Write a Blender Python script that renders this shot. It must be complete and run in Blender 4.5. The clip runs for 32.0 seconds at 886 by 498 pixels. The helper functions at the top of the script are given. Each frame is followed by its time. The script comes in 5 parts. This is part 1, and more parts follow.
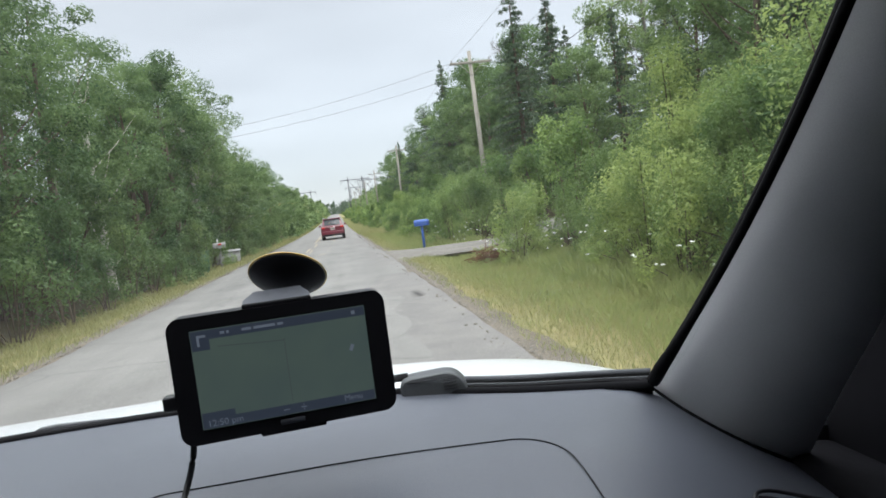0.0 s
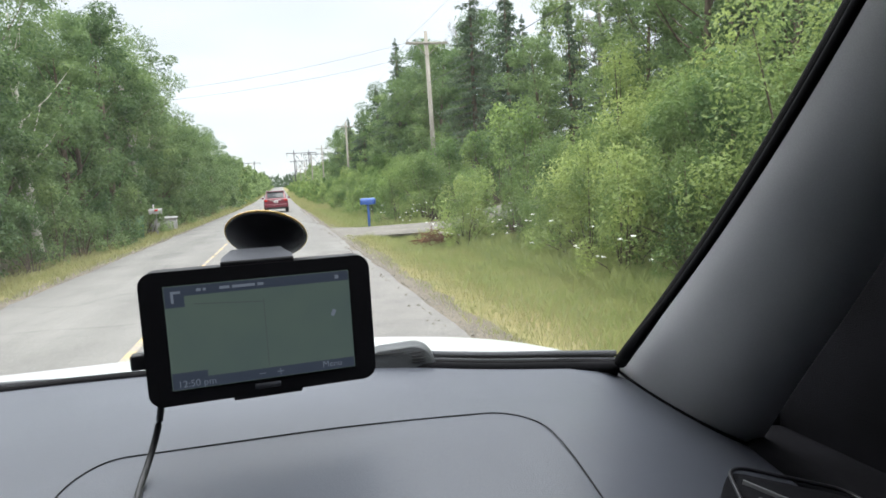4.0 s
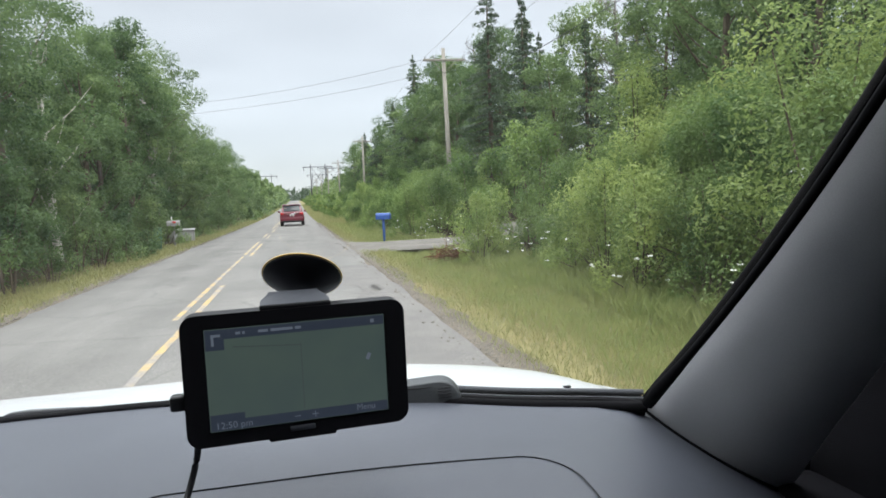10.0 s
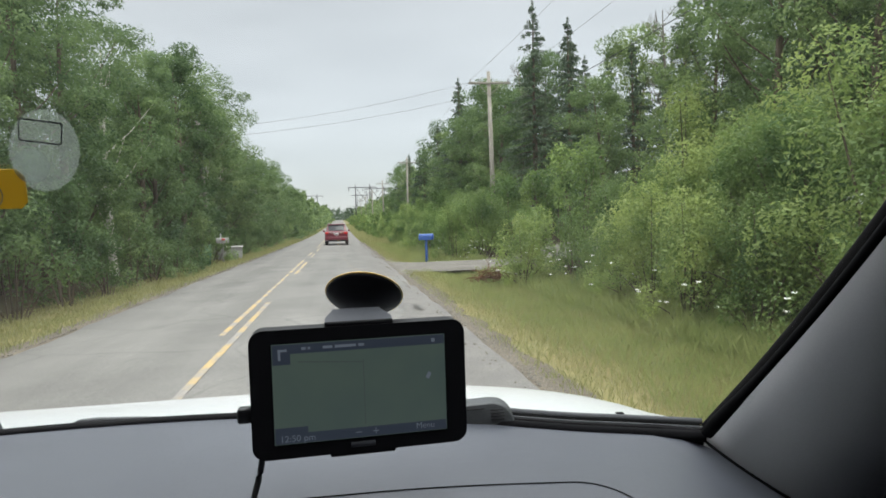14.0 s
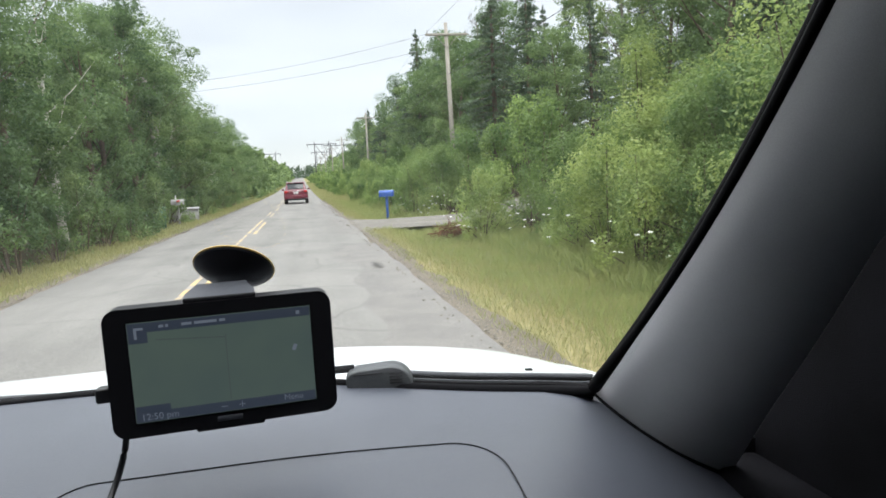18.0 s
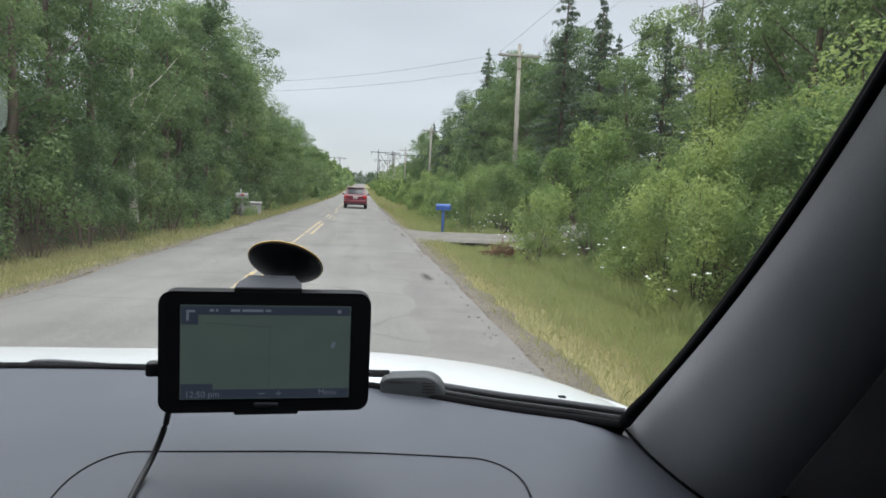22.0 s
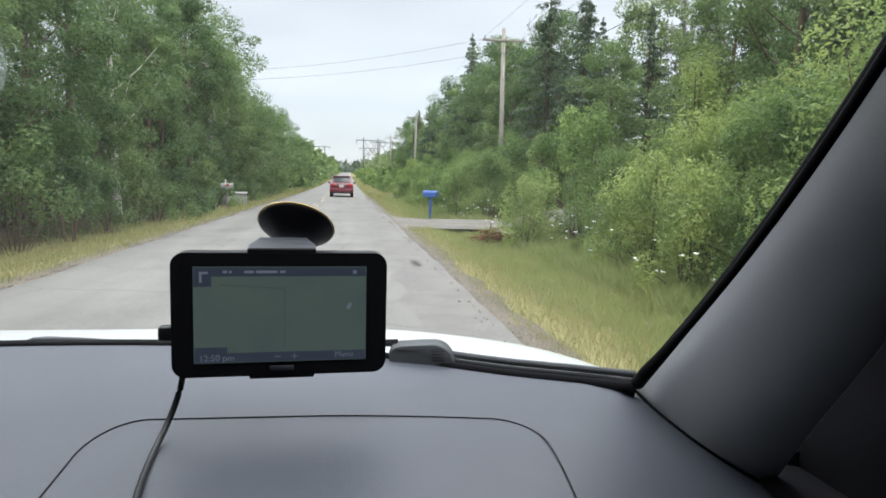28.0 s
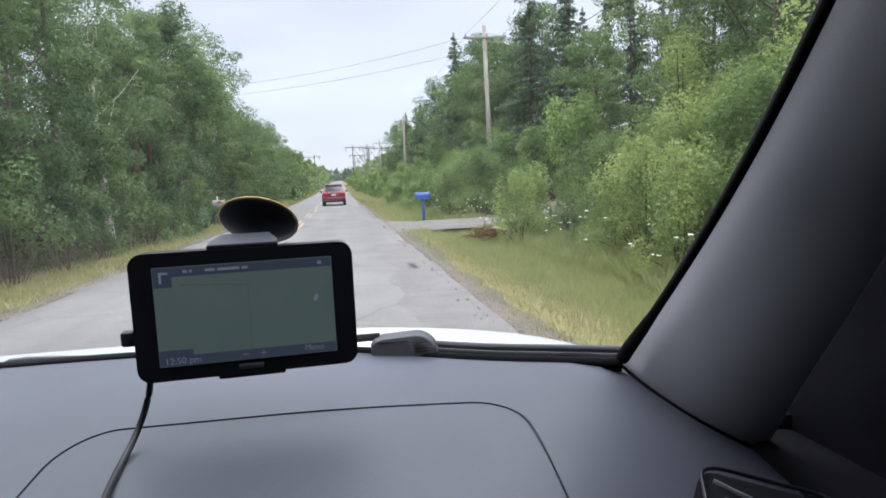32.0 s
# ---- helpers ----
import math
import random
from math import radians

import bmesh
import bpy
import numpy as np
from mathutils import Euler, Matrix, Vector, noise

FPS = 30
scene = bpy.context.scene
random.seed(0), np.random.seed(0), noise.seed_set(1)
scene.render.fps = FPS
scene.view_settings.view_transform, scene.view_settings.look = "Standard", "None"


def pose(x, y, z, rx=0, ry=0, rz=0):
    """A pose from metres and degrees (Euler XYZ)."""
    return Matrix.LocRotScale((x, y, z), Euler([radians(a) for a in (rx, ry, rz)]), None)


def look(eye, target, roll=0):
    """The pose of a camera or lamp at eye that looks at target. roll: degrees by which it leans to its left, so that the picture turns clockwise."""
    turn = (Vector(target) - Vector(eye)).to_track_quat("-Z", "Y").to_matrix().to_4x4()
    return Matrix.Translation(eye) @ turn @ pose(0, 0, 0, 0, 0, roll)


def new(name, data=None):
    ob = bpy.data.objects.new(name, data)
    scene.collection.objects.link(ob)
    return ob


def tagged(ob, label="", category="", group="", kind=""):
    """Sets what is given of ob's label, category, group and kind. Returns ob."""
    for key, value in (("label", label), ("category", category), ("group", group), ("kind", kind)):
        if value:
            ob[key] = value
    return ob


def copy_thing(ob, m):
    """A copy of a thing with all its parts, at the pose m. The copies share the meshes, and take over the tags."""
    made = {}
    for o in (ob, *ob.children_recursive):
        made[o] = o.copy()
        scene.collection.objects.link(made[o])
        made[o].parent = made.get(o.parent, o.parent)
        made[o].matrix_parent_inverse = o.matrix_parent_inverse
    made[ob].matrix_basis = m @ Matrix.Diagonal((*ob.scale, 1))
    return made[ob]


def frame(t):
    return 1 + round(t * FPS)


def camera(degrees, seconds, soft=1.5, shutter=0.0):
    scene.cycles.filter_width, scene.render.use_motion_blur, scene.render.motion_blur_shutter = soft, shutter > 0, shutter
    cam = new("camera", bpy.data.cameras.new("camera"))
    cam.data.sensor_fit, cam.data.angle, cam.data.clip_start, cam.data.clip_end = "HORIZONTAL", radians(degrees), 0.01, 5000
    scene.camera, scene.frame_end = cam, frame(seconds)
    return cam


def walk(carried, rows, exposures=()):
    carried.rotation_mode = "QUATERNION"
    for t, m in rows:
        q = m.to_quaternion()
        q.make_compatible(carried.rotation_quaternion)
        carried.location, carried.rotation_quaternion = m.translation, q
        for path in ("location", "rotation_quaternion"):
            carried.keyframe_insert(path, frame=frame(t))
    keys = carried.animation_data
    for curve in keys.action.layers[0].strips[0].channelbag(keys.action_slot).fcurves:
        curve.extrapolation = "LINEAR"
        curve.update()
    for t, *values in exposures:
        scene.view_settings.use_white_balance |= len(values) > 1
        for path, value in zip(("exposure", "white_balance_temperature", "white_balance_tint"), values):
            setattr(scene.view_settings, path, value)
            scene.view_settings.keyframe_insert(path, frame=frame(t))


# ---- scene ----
# camera: seconds, eye, yaw to the left, pitch up, roll
cam = camera(70.0, 32.0, soft=1.7)
PATH = [
    (0, 0.0232, -0.0044, 1.4880, -9.08, -3.71, -7.15),
    (0.5, -0.0222, 0.0129, 1.4860, -9.02, -3.40, -5.07),
    (1, 0.0016, 0.0010, 1.4997, -8.75, -3.01, -5.10),
    (1.5, -0.0329, 0.0126, 1.5128, -8.47, -2.53, -3.63),
    (2, -0.0291, 0.0217, 1.5143, -8.78, -3.62, -2.68),
    (2.5, 0.0141, 0.0061, 1.4915, -9.93, -3.69, -5.09),
    (3, 0.0106, -0.0058, 1.5030, -12.29, -3.74, -3.17),
    (3.5, 0.0076, 0.0166, 1.4907, -13.64, -5.27, -2.83),
    (4, -0.0130, 0.0138, 1.4794, -14.02, -5.79, -3.33),
    (4.5, 0.0088, 0.0157, 1.4931, -14.70, -7.71, -2.52),
    (6.5, -0.0014, -0.0105, 1.4975, -14.90, -5.47, -4.35),
    (7, -0.0014, -0.0061, 1.4924, -14.86, -5.18, -4.82),
    (7.5, -0.0232, 0.0056, 1.4945, -14.58, -4.49, -4.16),
    (8, -0.0418, 0.0137, 1.5027, -14.26, -4.12, -3.97),
    (8.5, -0.0267, 0.0147, 1.5053, -14.01, -3.87, -3.30),
    (9, -0.0136, 0.0144, 1.4931, -13.66, -3.92, -3.29),
    (9.5, 0.0160, 0.0134, 1.4770, -13.46, -4.80, -4.27),
    (10, -0.0293, 0.0138, 1.5060, -12.81, -4.36, -2.60),
    (10.5, -0.0054, -0.0013, 1.5068, -12.26, -4.13, -3.09),
    (11, -0.0008, -0.0096, 1.5048, -11.80, -3.75, -3.74),
    (11.5, -0.0410, 0.0053, 1.5105, -11.31, -3.20, -2.96),
    (12, -0.0505, 0.0086, 1.5053, -10.41, -2.80, -2.36),
    (12.5, -0.0369, 0.0105, 1.4969, -9.70, -2.66, -2.44),
    (13, -0.0274, 0.0113, 1.4938, -9.20, -2.50, -2.58),
    (13.5, -0.0352, -0.0059, 1.5007, -8.83, -2.07, -2.91),
    (14, -0.0469, 0.0106, 1.5068, -9.09, -2.29, -1.77),
    (14.5, -0.0388, 0.0175, 1.4883, -10.21, -5.49, -3.72),
    (16.5, -0.0251, 0.0069, 1.5093, -12.80, -6.87, -2.49),
    (17, -0.0279, 0.0038, 1.5068, -12.99, -5.87, -1.65),
    (17.5, -0.0104, -0.0126, 1.5241, -12.68, -5.44, -0.77),
    (18, 0.0367, -0.0020, 1.5150, -12.23, -6.45, -3.09),
    (18.5, 0.0704, 0.0086, 1.5330, -5.63, -6.66, -3.92),
    (19, 0.0100, 0.0139, 1.5151, -3.80, -6.26, 2.57),
    (19.5, 0.0133, -0.0042, 1.5172, -6.29, -6.21, 0.79),
    (20, -0.0102, -0.0028, 1.5141, -6.37, -5.83, 1.55),
    (20.5, -0.0021, 0.0008, 1.5089, -6.26, -5.91, 0.76),
    (21, -0.0120, -0.0112, 1.5078, -6.52, -5.58, 4.04),
    (21.5, -0.0165, -0.0110, 1.5151, -6.90, -5.35, 5.30),
    (22, 0.0411, -0.0178, 1.5158, -7.52, -4.95, 2.53),
    (22.5, 0.0329, -0.0046, 1.5029, -8.00, -6.62, 1.37),
    (23, -0.0053, 0.0008, 1.5011, -8.11, -6.99, 2.07),
    (23.5, 0.0302, 0.0058, 1.4844, -8.14, -6.89, -0.46),
    (24, 0.0323, 0.0006, 1.4899, -8.24, -7.30, 0.03),
    (24.5, 0.0261, -0.0014, 1.5040, -8.36, -7.71, -0.11),
    (25, 0.0056, -0.0063, 1.4891, -8.92, -6.49, 1.07),
    (25.5, 0.0077, -0.0041, 1.4964, -8.76, -6.60, 0.68),
    (27.5, 0.0146, -0.0024, 1.4861, -8.82, -6.43, 1.68),
    (28, 0.0183, -0.0080, 1.4885, -8.71, -6.06, 1.53),
    (28.5, 0.0172, -0.0117, 1.4857, -8.66, -5.81, 1.34),
    (29, 0.0052, -0.0008, 1.4774, -8.81, -5.92, 1.19),
    (29.5, -0.0049, -0.0146, 1.4848, -9.31, -4.86, 1.92),
    (30, -0.0109, -0.0276, 1.4853, -9.89, -2.41, 3.09),
    (30.5, 0.0437, -0.0083, 1.4782, -9.20, -6.11, -3.80),
    (31, 0.0316, -0.0130, 1.4764, -9.30, -5.79, -1.18),
    (31.5, 0.0213, -0.0167, 1.4823, -9.31, -5.37, -0.90),
    (32, 0.0460, -0.0024, 1.4710, -8.99, -5.97, -2.73),
]
walk(cam, [(t, pose(x, y, z, 90 + pitch, 0, yaw) @ pose(0, 0, 0, 0, 0, roll)) for t, x, y, z, yaw, pitch, roll in PATH],
     exposures=[(0, 0.47, 6250, 10), (1, 0.32, 6250, 10), (2, 0.42, 6400, 10), (3, 0.47, 6400, 10), (4, 0.80, 6400, 10), (4.5, 0.9, 6400, 10), (5.5, 0.57, 6400, 10), (8, 0.39, 6400, 10), (9, 0.45, 6400, 10), (10, 0.47, 6300, 10), (12, 0.19, 6450, 10), (13, 0.39, 6450, 10), (14, 0.3, 6500, 8), (17, 0.21, 6450, 10), (18, 0.67, 6400, 10), (19, 0.52, 6400, 9), (21, 0.25, 6150, 8), (22, 0.22, 6300, 10), (23, 0.55, 6300, 10), (24, 0.73, 6300, 10), (25, 0.29, 6300, 10), (25.5, 0.25, 6300, 10), (26.5, 0.42, 6300, 10), (28, 0.57, 6300, 10), (29, 0.49, 6300, 10), (30, 0.09, 6300, 10), (31, 0.43, 6200, 16), (32, 0.57, 6050, 16)])

# ---- world, sun ----
world = bpy.data.worlds.new("overcast_sky")
scene.world = world
world.use_nodes = True
wn, wl = world.node_tree.nodes, world.node_tree.links
wn.clear()
w_out = wn.new("ShaderNodeOutputWorld")
w_bg = wn.new("ShaderNodeBackground")
w_sky = wn.new("ShaderNodeTexSky")
w_sky.sky_type, w_sky.sun_disc = "NISHITA", False
w_sky.sun_elevation, w_sky.sun_rotation = radians(52), radians(200)
w_dim = wn.new("ShaderNodeMix")
w_dim.data_type, w_dim.blend_type = "RGBA", "MULTIPLY"
w_dim.inputs[0].default_value = 1.0
w_dim.inputs[7].default_value = (0.02, 0.02, 0.02, 1)
w_co = wn.new("ShaderNodeTexCoord")
w_sep = wn.new("ShaderNodeSeparateXYZ")
w_ramp = wn.new("ShaderNodeValToRGB")
cr = w_ramp.color_ramp
cr.elements[0].position, cr.elements[0].color = 0.0, (0.53, 0.545, 0.562, 1)
cr.elements[1].position, cr.elements[1].color = 1.0, (3.25, 3.27, 3.31, 1)
el = cr.elements.new(0.38)
el.color = (0.575, 0.588, 0.605, 1)
el = cr.elements.new(0.56)
el.color = (2.3, 2.31, 2.34, 1)
w_map = wn.new("ShaderNodeMapping")
w_map.inputs["Scale"].default_value = (1.5, 1.5, 7.0)
w_noise = wn.new("ShaderNodeTexNoise")
w_noise.inputs["Scale"].default_value, w_noise.inputs["Detail"].default_value = 1.6, 4.0
w_cloud = wn.new("ShaderNodeMapRange")
w_cloud.inputs[1].default_value, w_cloud.inputs[2].default_value = 0.3, 0.7
w_cloud.inputs[3].default_value, w_cloud.inputs[4].default_value = 0.88, 1.08
w_mul = wn.new("ShaderNodeMix")
w_mul.data_type, w_mul.blend_type = "RGBA", "MULTIPLY"
w_mul.inputs[0].default_value = 1.0
w_add = wn.new("ShaderNodeMix")
w_add.data_type, w_add.blend_type = "RGBA", "ADD"
w_add.inputs[0].default_value = 1.0
wl.new(w_co.outputs["Generated"], w_sep.inputs[0])
wl.new(w_sep.outputs["Z"], w_ramp.inputs[0])
wl.new(w_co.outputs["Generated"], w_map.inputs[0])
wl.new(w_map.outputs[0], w_noise.inputs["Vector"])
wl.new(w_noise.outputs[0], w_cloud.inputs[0])
wl.new(w_ramp.outputs[0], w_mul.inputs[6])
wl.new(w_cloud.outputs[0], w_mul.inputs[7])
wl.new(w_sky.outputs[0], w_dim.inputs[6])
wl.new(w_mul.outputs[2], w_add.inputs[6])
wl.new(w_dim.outputs[2], w_add.inputs[7])
wl.new(w_add.outputs[2], w_bg.inputs[0])
wl.new(w_bg.outputs[0], w_out.inputs[0])

sun_data = bpy.data.lights.new("sun", "SUN")
sun_data.energy, sun_data.angle, sun_data.color = 1.0, radians(25), (1.0, 0.97, 0.92)
sun = new("sun", sun_data)
sun.matrix_world = look((0, 0, 60), (0 - 8, 0 + 22, 60 - 34))


# ---- materials ----
def mat(name, base, rough=0.7, metal=0.0, spec=0.5, other=None, scale=20.0, detail=6.0, lo=0.35, hi=0.65,
        fine=None, bump=0.0, bump_scale=200.0, coat=0.0, per=None, rough_var=0.0, stretch=None):
    """Principled material: base colour mixed with another by noise in metres, a finer second mottling, relief."""
    m = bpy.data.materials.new(name)
    m.use_nodes = True
    n, l = m.node_tree.nodes, m.node_tree.links
    b = n["Principled BSDF"]
    b.inputs["Roughness"].default_value, b.inputs["Metallic"].default_value = rough, metal
    b.inputs["Specular IOR Level"].default_value = spec
    b.inputs["Coat Weight"].default_value = coat
    b.inputs["Base Color"].default_value = (*base, 1)
    geo = n.new("ShaderNodeTexCoord")
    src = geo.outputs["Object"]
    if stretch:
        mp = n.new("ShaderNodeMapping")
        mp.inputs["Scale"].default_value = stretch
        l.new(src, mp.inputs[0])
        src = mp.outputs[0]
    last = None
    if other:
        t = n.new("ShaderNodeTexNoise")
        t.inputs["Scale"].default_value, t.inputs["Detail"].default_value = scale, detail
        l.new(src, t.inputs["Vector"])
        r = n.new("ShaderNodeMapRange")
        r.inputs[1].default_value, r.inputs[2].default_value = lo, hi
        l.new(t.outputs[0], r.inputs[0])
        x = n.new("ShaderNodeMix")
        x.data_type = "RGBA"
        x.inputs[6].default_value, x.inputs[7].default_value = (*base, 1), (*other, 1)
        l.new(r.outputs[0], x.inputs[0])
        last = x.outputs[2]
        if rough_var:
            rr = n.new("ShaderNodeMapRange")
            rr.inputs[3].default_value, rr.inputs[4].default_value = rough - rough_var, rough + rough_var
            l.new(t.outputs[0], rr.inputs[0])
            l.new(rr.outputs[0], b.inputs["Roughness"])
    if fine:
        t2 = n.new("ShaderNodeTexNoise")
        t2.inputs["Scale"].default_value, t2.inputs["Detail"].default_value = fine[0], 3.0
        l.new(src, t2.inputs["Vector"])
        r2 = n.new("ShaderNodeMapRange")
        r2.inputs[1].default_value, r2.inputs[2].default_value = 0.3, 0.7
        r2.inputs[3].default_value, r2.inputs[4].default_value = 1 - fine[1], 1 + fine[1]
        l.new(t2.outputs[0], r2.inputs[0])
        x2 = n.new("ShaderNodeMix")
        x2.data_type, x2.blend_type = "RGBA", "MULTIPLY"
        x2.inputs[0].default_value = 1.0
        x2.inputs[6].default_value = (*base, 1)
        if last:
            l.new(last, x2.inputs[6])
        l.new(r2.outputs[0], x2.inputs[7])
        last = x2.outputs[2]
    if per:
        info = n.new("ShaderNodeObjectInfo")
        hs = n.new("ShaderNodeHueSaturation")
        r3 = n.new("ShaderNodeMapRange")
        r3.inputs[3].default_value, r3.inputs[4].default_value = 1 - per, 1 + per
        l.new(info.outputs["Random"], r3.inputs[0])
        l.new(r3.outputs[0], hs.inputs["Value"])
        hs.inputs["Color"].default_value = (*base, 1)
        if last:
            l.new(last, hs.inputs["Color"])
        last = hs.outputs[0]
    if last:
        l.new(last, b.inputs["Base Color"])
    if bump:
        t3 = n.new("ShaderNodeTexNoise")
        t3.inputs["Scale"].default_value, t3.inputs["Detail"].default_value = bump_scale, 4.0
        l.new(src, t3.inputs["Vector"])
        bp = n.new("ShaderNodeBump")
        bp.inputs["Strength"].default_value, bp.inputs["Distance"].default_value = bump, 0.01
        l.new(t3.outputs[0], bp.inputs["Height"])
        l.new(bp.outputs[0], b.inputs["Normal"])
    return m


def leaf_mat(name, dark, light, through_light=0.48, rough=0.55, vary=1.0):
    """Foliage: each leaf takes its own tone, each plant its own shade, and light passes through."""
    m = bpy.data.materials.new(name)
    m.use_nodes = True
    n, l = m.node_tree.nodes, m.node_tree.links
    b = n["Principled BSDF"]
    b.inputs["Roughness"].default_value, b.inputs["Specular IOR Level"].default_value = rough, 0.3
    geo = n.new("ShaderNodeNewGeometry")
    info = n.new("ShaderNodeObjectInfo")
    mix = n.new("ShaderNodeMix")
    mix.data_type = "RGBA"
    mix.inputs[6].default_value, mix.inputs[7].default_value = (*dark, 1), (*light, 1)
    tc = n.new("ShaderNodeTexCoord")
    no = n.new("ShaderNodeTexNoise")
    no.inputs["Scale"].default_value, no.inputs["Detail"].default_value = 0.85, 2.0
    l.new(tc.outputs["Object"], no.inputs["Vector"])
    av = n.new("ShaderNodeMath")
    av.operation = "MULTIPLY_ADD"
    av.inputs[1].default_value = 0.24
    l.new(geo.outputs["Random Per Island"], av.inputs[0])
    st = n.new("ShaderNodeMapRange")
    st.inputs[1].default_value, st.inputs[2].default_value = 0.32, 0.68
    st.inputs[3].default_value, st.inputs[4].default_value = 0.0, 0.76
    l.new(no.outputs[0], st.inputs[0])
    l.new(st.outputs[0], av.inputs[2])
    l.new(av.outputs[0], mix.inputs[0])
    hs = n.new("ShaderNodeHueSaturation")
    hv = n.new("ShaderNodeMapRange")
    hv.inputs[3].default_value, hv.inputs[4].default_value = 1 - 0.28 * vary, 1 + 0.3 * vary
    l.new(info.outputs["Random"], hv.inputs[0])
    l.new(hv.outputs[0], hs.inputs["Value"])
    hh = n.new("ShaderNodeMapRange")
    hh.inputs[3].default_value, hh.inputs[4].default_value = 0.5 + 0.015 * vary, 0.5 - 0.02 * vary
    l.new(info.outputs["Random"], hh.inputs[0])
    l.new(hh.outputs[0], hs.inputs["Hue"])
    l.new(mix.outputs[2], hs.inputs["Color"])
    l.new(hs.outputs[0], b.inputs["Base Color"])
    tr = n.new("ShaderNodeBsdfTranslucent")
    l.new(hs.outputs[0], tr.inputs["Color"])
    ms = n.new("ShaderNodeMixShader")
    ms.inputs[0].default_value = through_light
    l.new(b.outputs[0], ms.inputs[1])
    l.new(tr.outputs[0], ms.inputs[2])
    l.new(ms.outputs[0], n["Material Output"].inputs["Surface"])
    return m


def asphalt_mat():
    """Old bleached asphalt: aggregate speckle, wide wear bands along the road, a web of cracks, darker mended patches."""
    m = mat("old_asphalt", (0.173, 0.167, 0.155), rough=0.85, spec=0.25, other=(0.137, 0.132, 0.123), scale=0.55, detail=8,
            fine=(55.0, 0.22), bump=0.5, bump_scale=60.0, stretch=None)
    n, l = m.node_tree.nodes, m.node_tree.links
    b = n["Principled BSDF"]
    was = b.inputs["Base Color"].links[0].from_socket
    tc = n.new("ShaderNodeTexCoord")
    mp = n.new("ShaderNodeMapping")
    mp.inputs["Scale"].default_value = (1.0, 0.06, 1.0)
    l.new(tc.outputs["Object"], mp.inputs[0])
    band = n.new("ShaderNodeTexNoise")
    band.inputs["Scale"].default_value, band.inputs["Detail"].default_value = 1.3, 4.0
    l.new(mp.outputs[0], band.inputs["Vector"])
    br = n.new("ShaderNodeMapRange")
    br.inputs[1].default_value, br.inputs[2].default_value = 0.35, 0.65
    br.inputs[3].default_value, br.inputs[4].default_value = 0.88, 1.10
    l.new(band.outputs[0], br.inputs[0])
    warp = n.new("ShaderNodeTexNoise")
    warp.inputs["Scale"].default_value = 0.8
    l.new(tc.outputs["Object"], warp.inputs["Vector"])
    wm = n.new("ShaderNodeMix")
    wm.data_type, wm.blend_type = "RGBA", "ADD"
    wm.inputs[0].default_value = 1.0
    l.new(tc.outputs["Object"], wm.inputs[6])
    l.new(warp.outputs["Color"], wm.inputs[7])
    vor = n.new("ShaderNodeTexVoronoi")
    vor.feature = "DISTANCE_TO_EDGE"
    vor.inputs["Scale"].default_value = 0.42
    l.new(wm.outputs[2], vor.inputs["Vector"])
    crack = n.new("ShaderNodeMapRange")
    crack.inputs[1].default_value, crack.inputs[2].default_value = 0.0, 0.018
    crack.inputs[3].default_value, crack.inputs[4].default_value = 0.8, 1.0
    l.new(vor.outputs["Distance"], crack.inputs[0])
    a = n.new("ShaderNodeMath")
    a.operation = "MULTIPLY"
    l.new(br.outputs[0], a.inputs[0])
    l.new(crack.outputs[0], a.inputs[1])
    x = n.new("ShaderNodeMix")
    x.data_type, x.blend_type = "RGBA", "MULTIPLY"
    x.inputs[0].default_value = 1.0
    l.new(was, x.inputs[6])
    l.new(a.outputs[0], x.inputs[7])
    l.new(x.outputs[2], b.inputs["Base Color"])
    return m


def glass_mat(name, gloss=0.03, tint=(0.96, 0.98, 0.97)):
    m = bpy.data.materials.new(name)
    m.use_nodes = True
    n, l = m.node_tree.nodes, m.node_tree.links
    n.remove(n["Principled BSDF"])
    t = n.new("ShaderNodeBsdfTransparent")
    t.inputs[0].default_value = (*tint, 1)
    g = n.new("ShaderNodeBsdfGlossy")
    g.inputs["Roughness"].default_value = 0.0
    x = n.new("ShaderNodeMixShader")
    x.inputs[0].default_value = gloss
    l.new(t.outputs[0], x.inputs[1])
    l.new(g.outputs[0], x.inputs[2])
    l.new(x.outputs[0], n["Material Output"].inputs["Surface"])
    return m


def glow_mat(name, color, strength, base=(0.02, 0.02, 0.02)):
    m = bpy.data.materials.new(name)
    m.use_nodes = True
    b = m.node_tree.nodes["Principled BSDF"]
    b.inputs["Base Color"].default_value = (*base, 1)
    b.inputs["Roughness"].default_value = 0.25
    b.inputs["Emission Color"].default_value = (*color, 1)
    b.inputs["Emission Strength"].default_value = strength
    return m


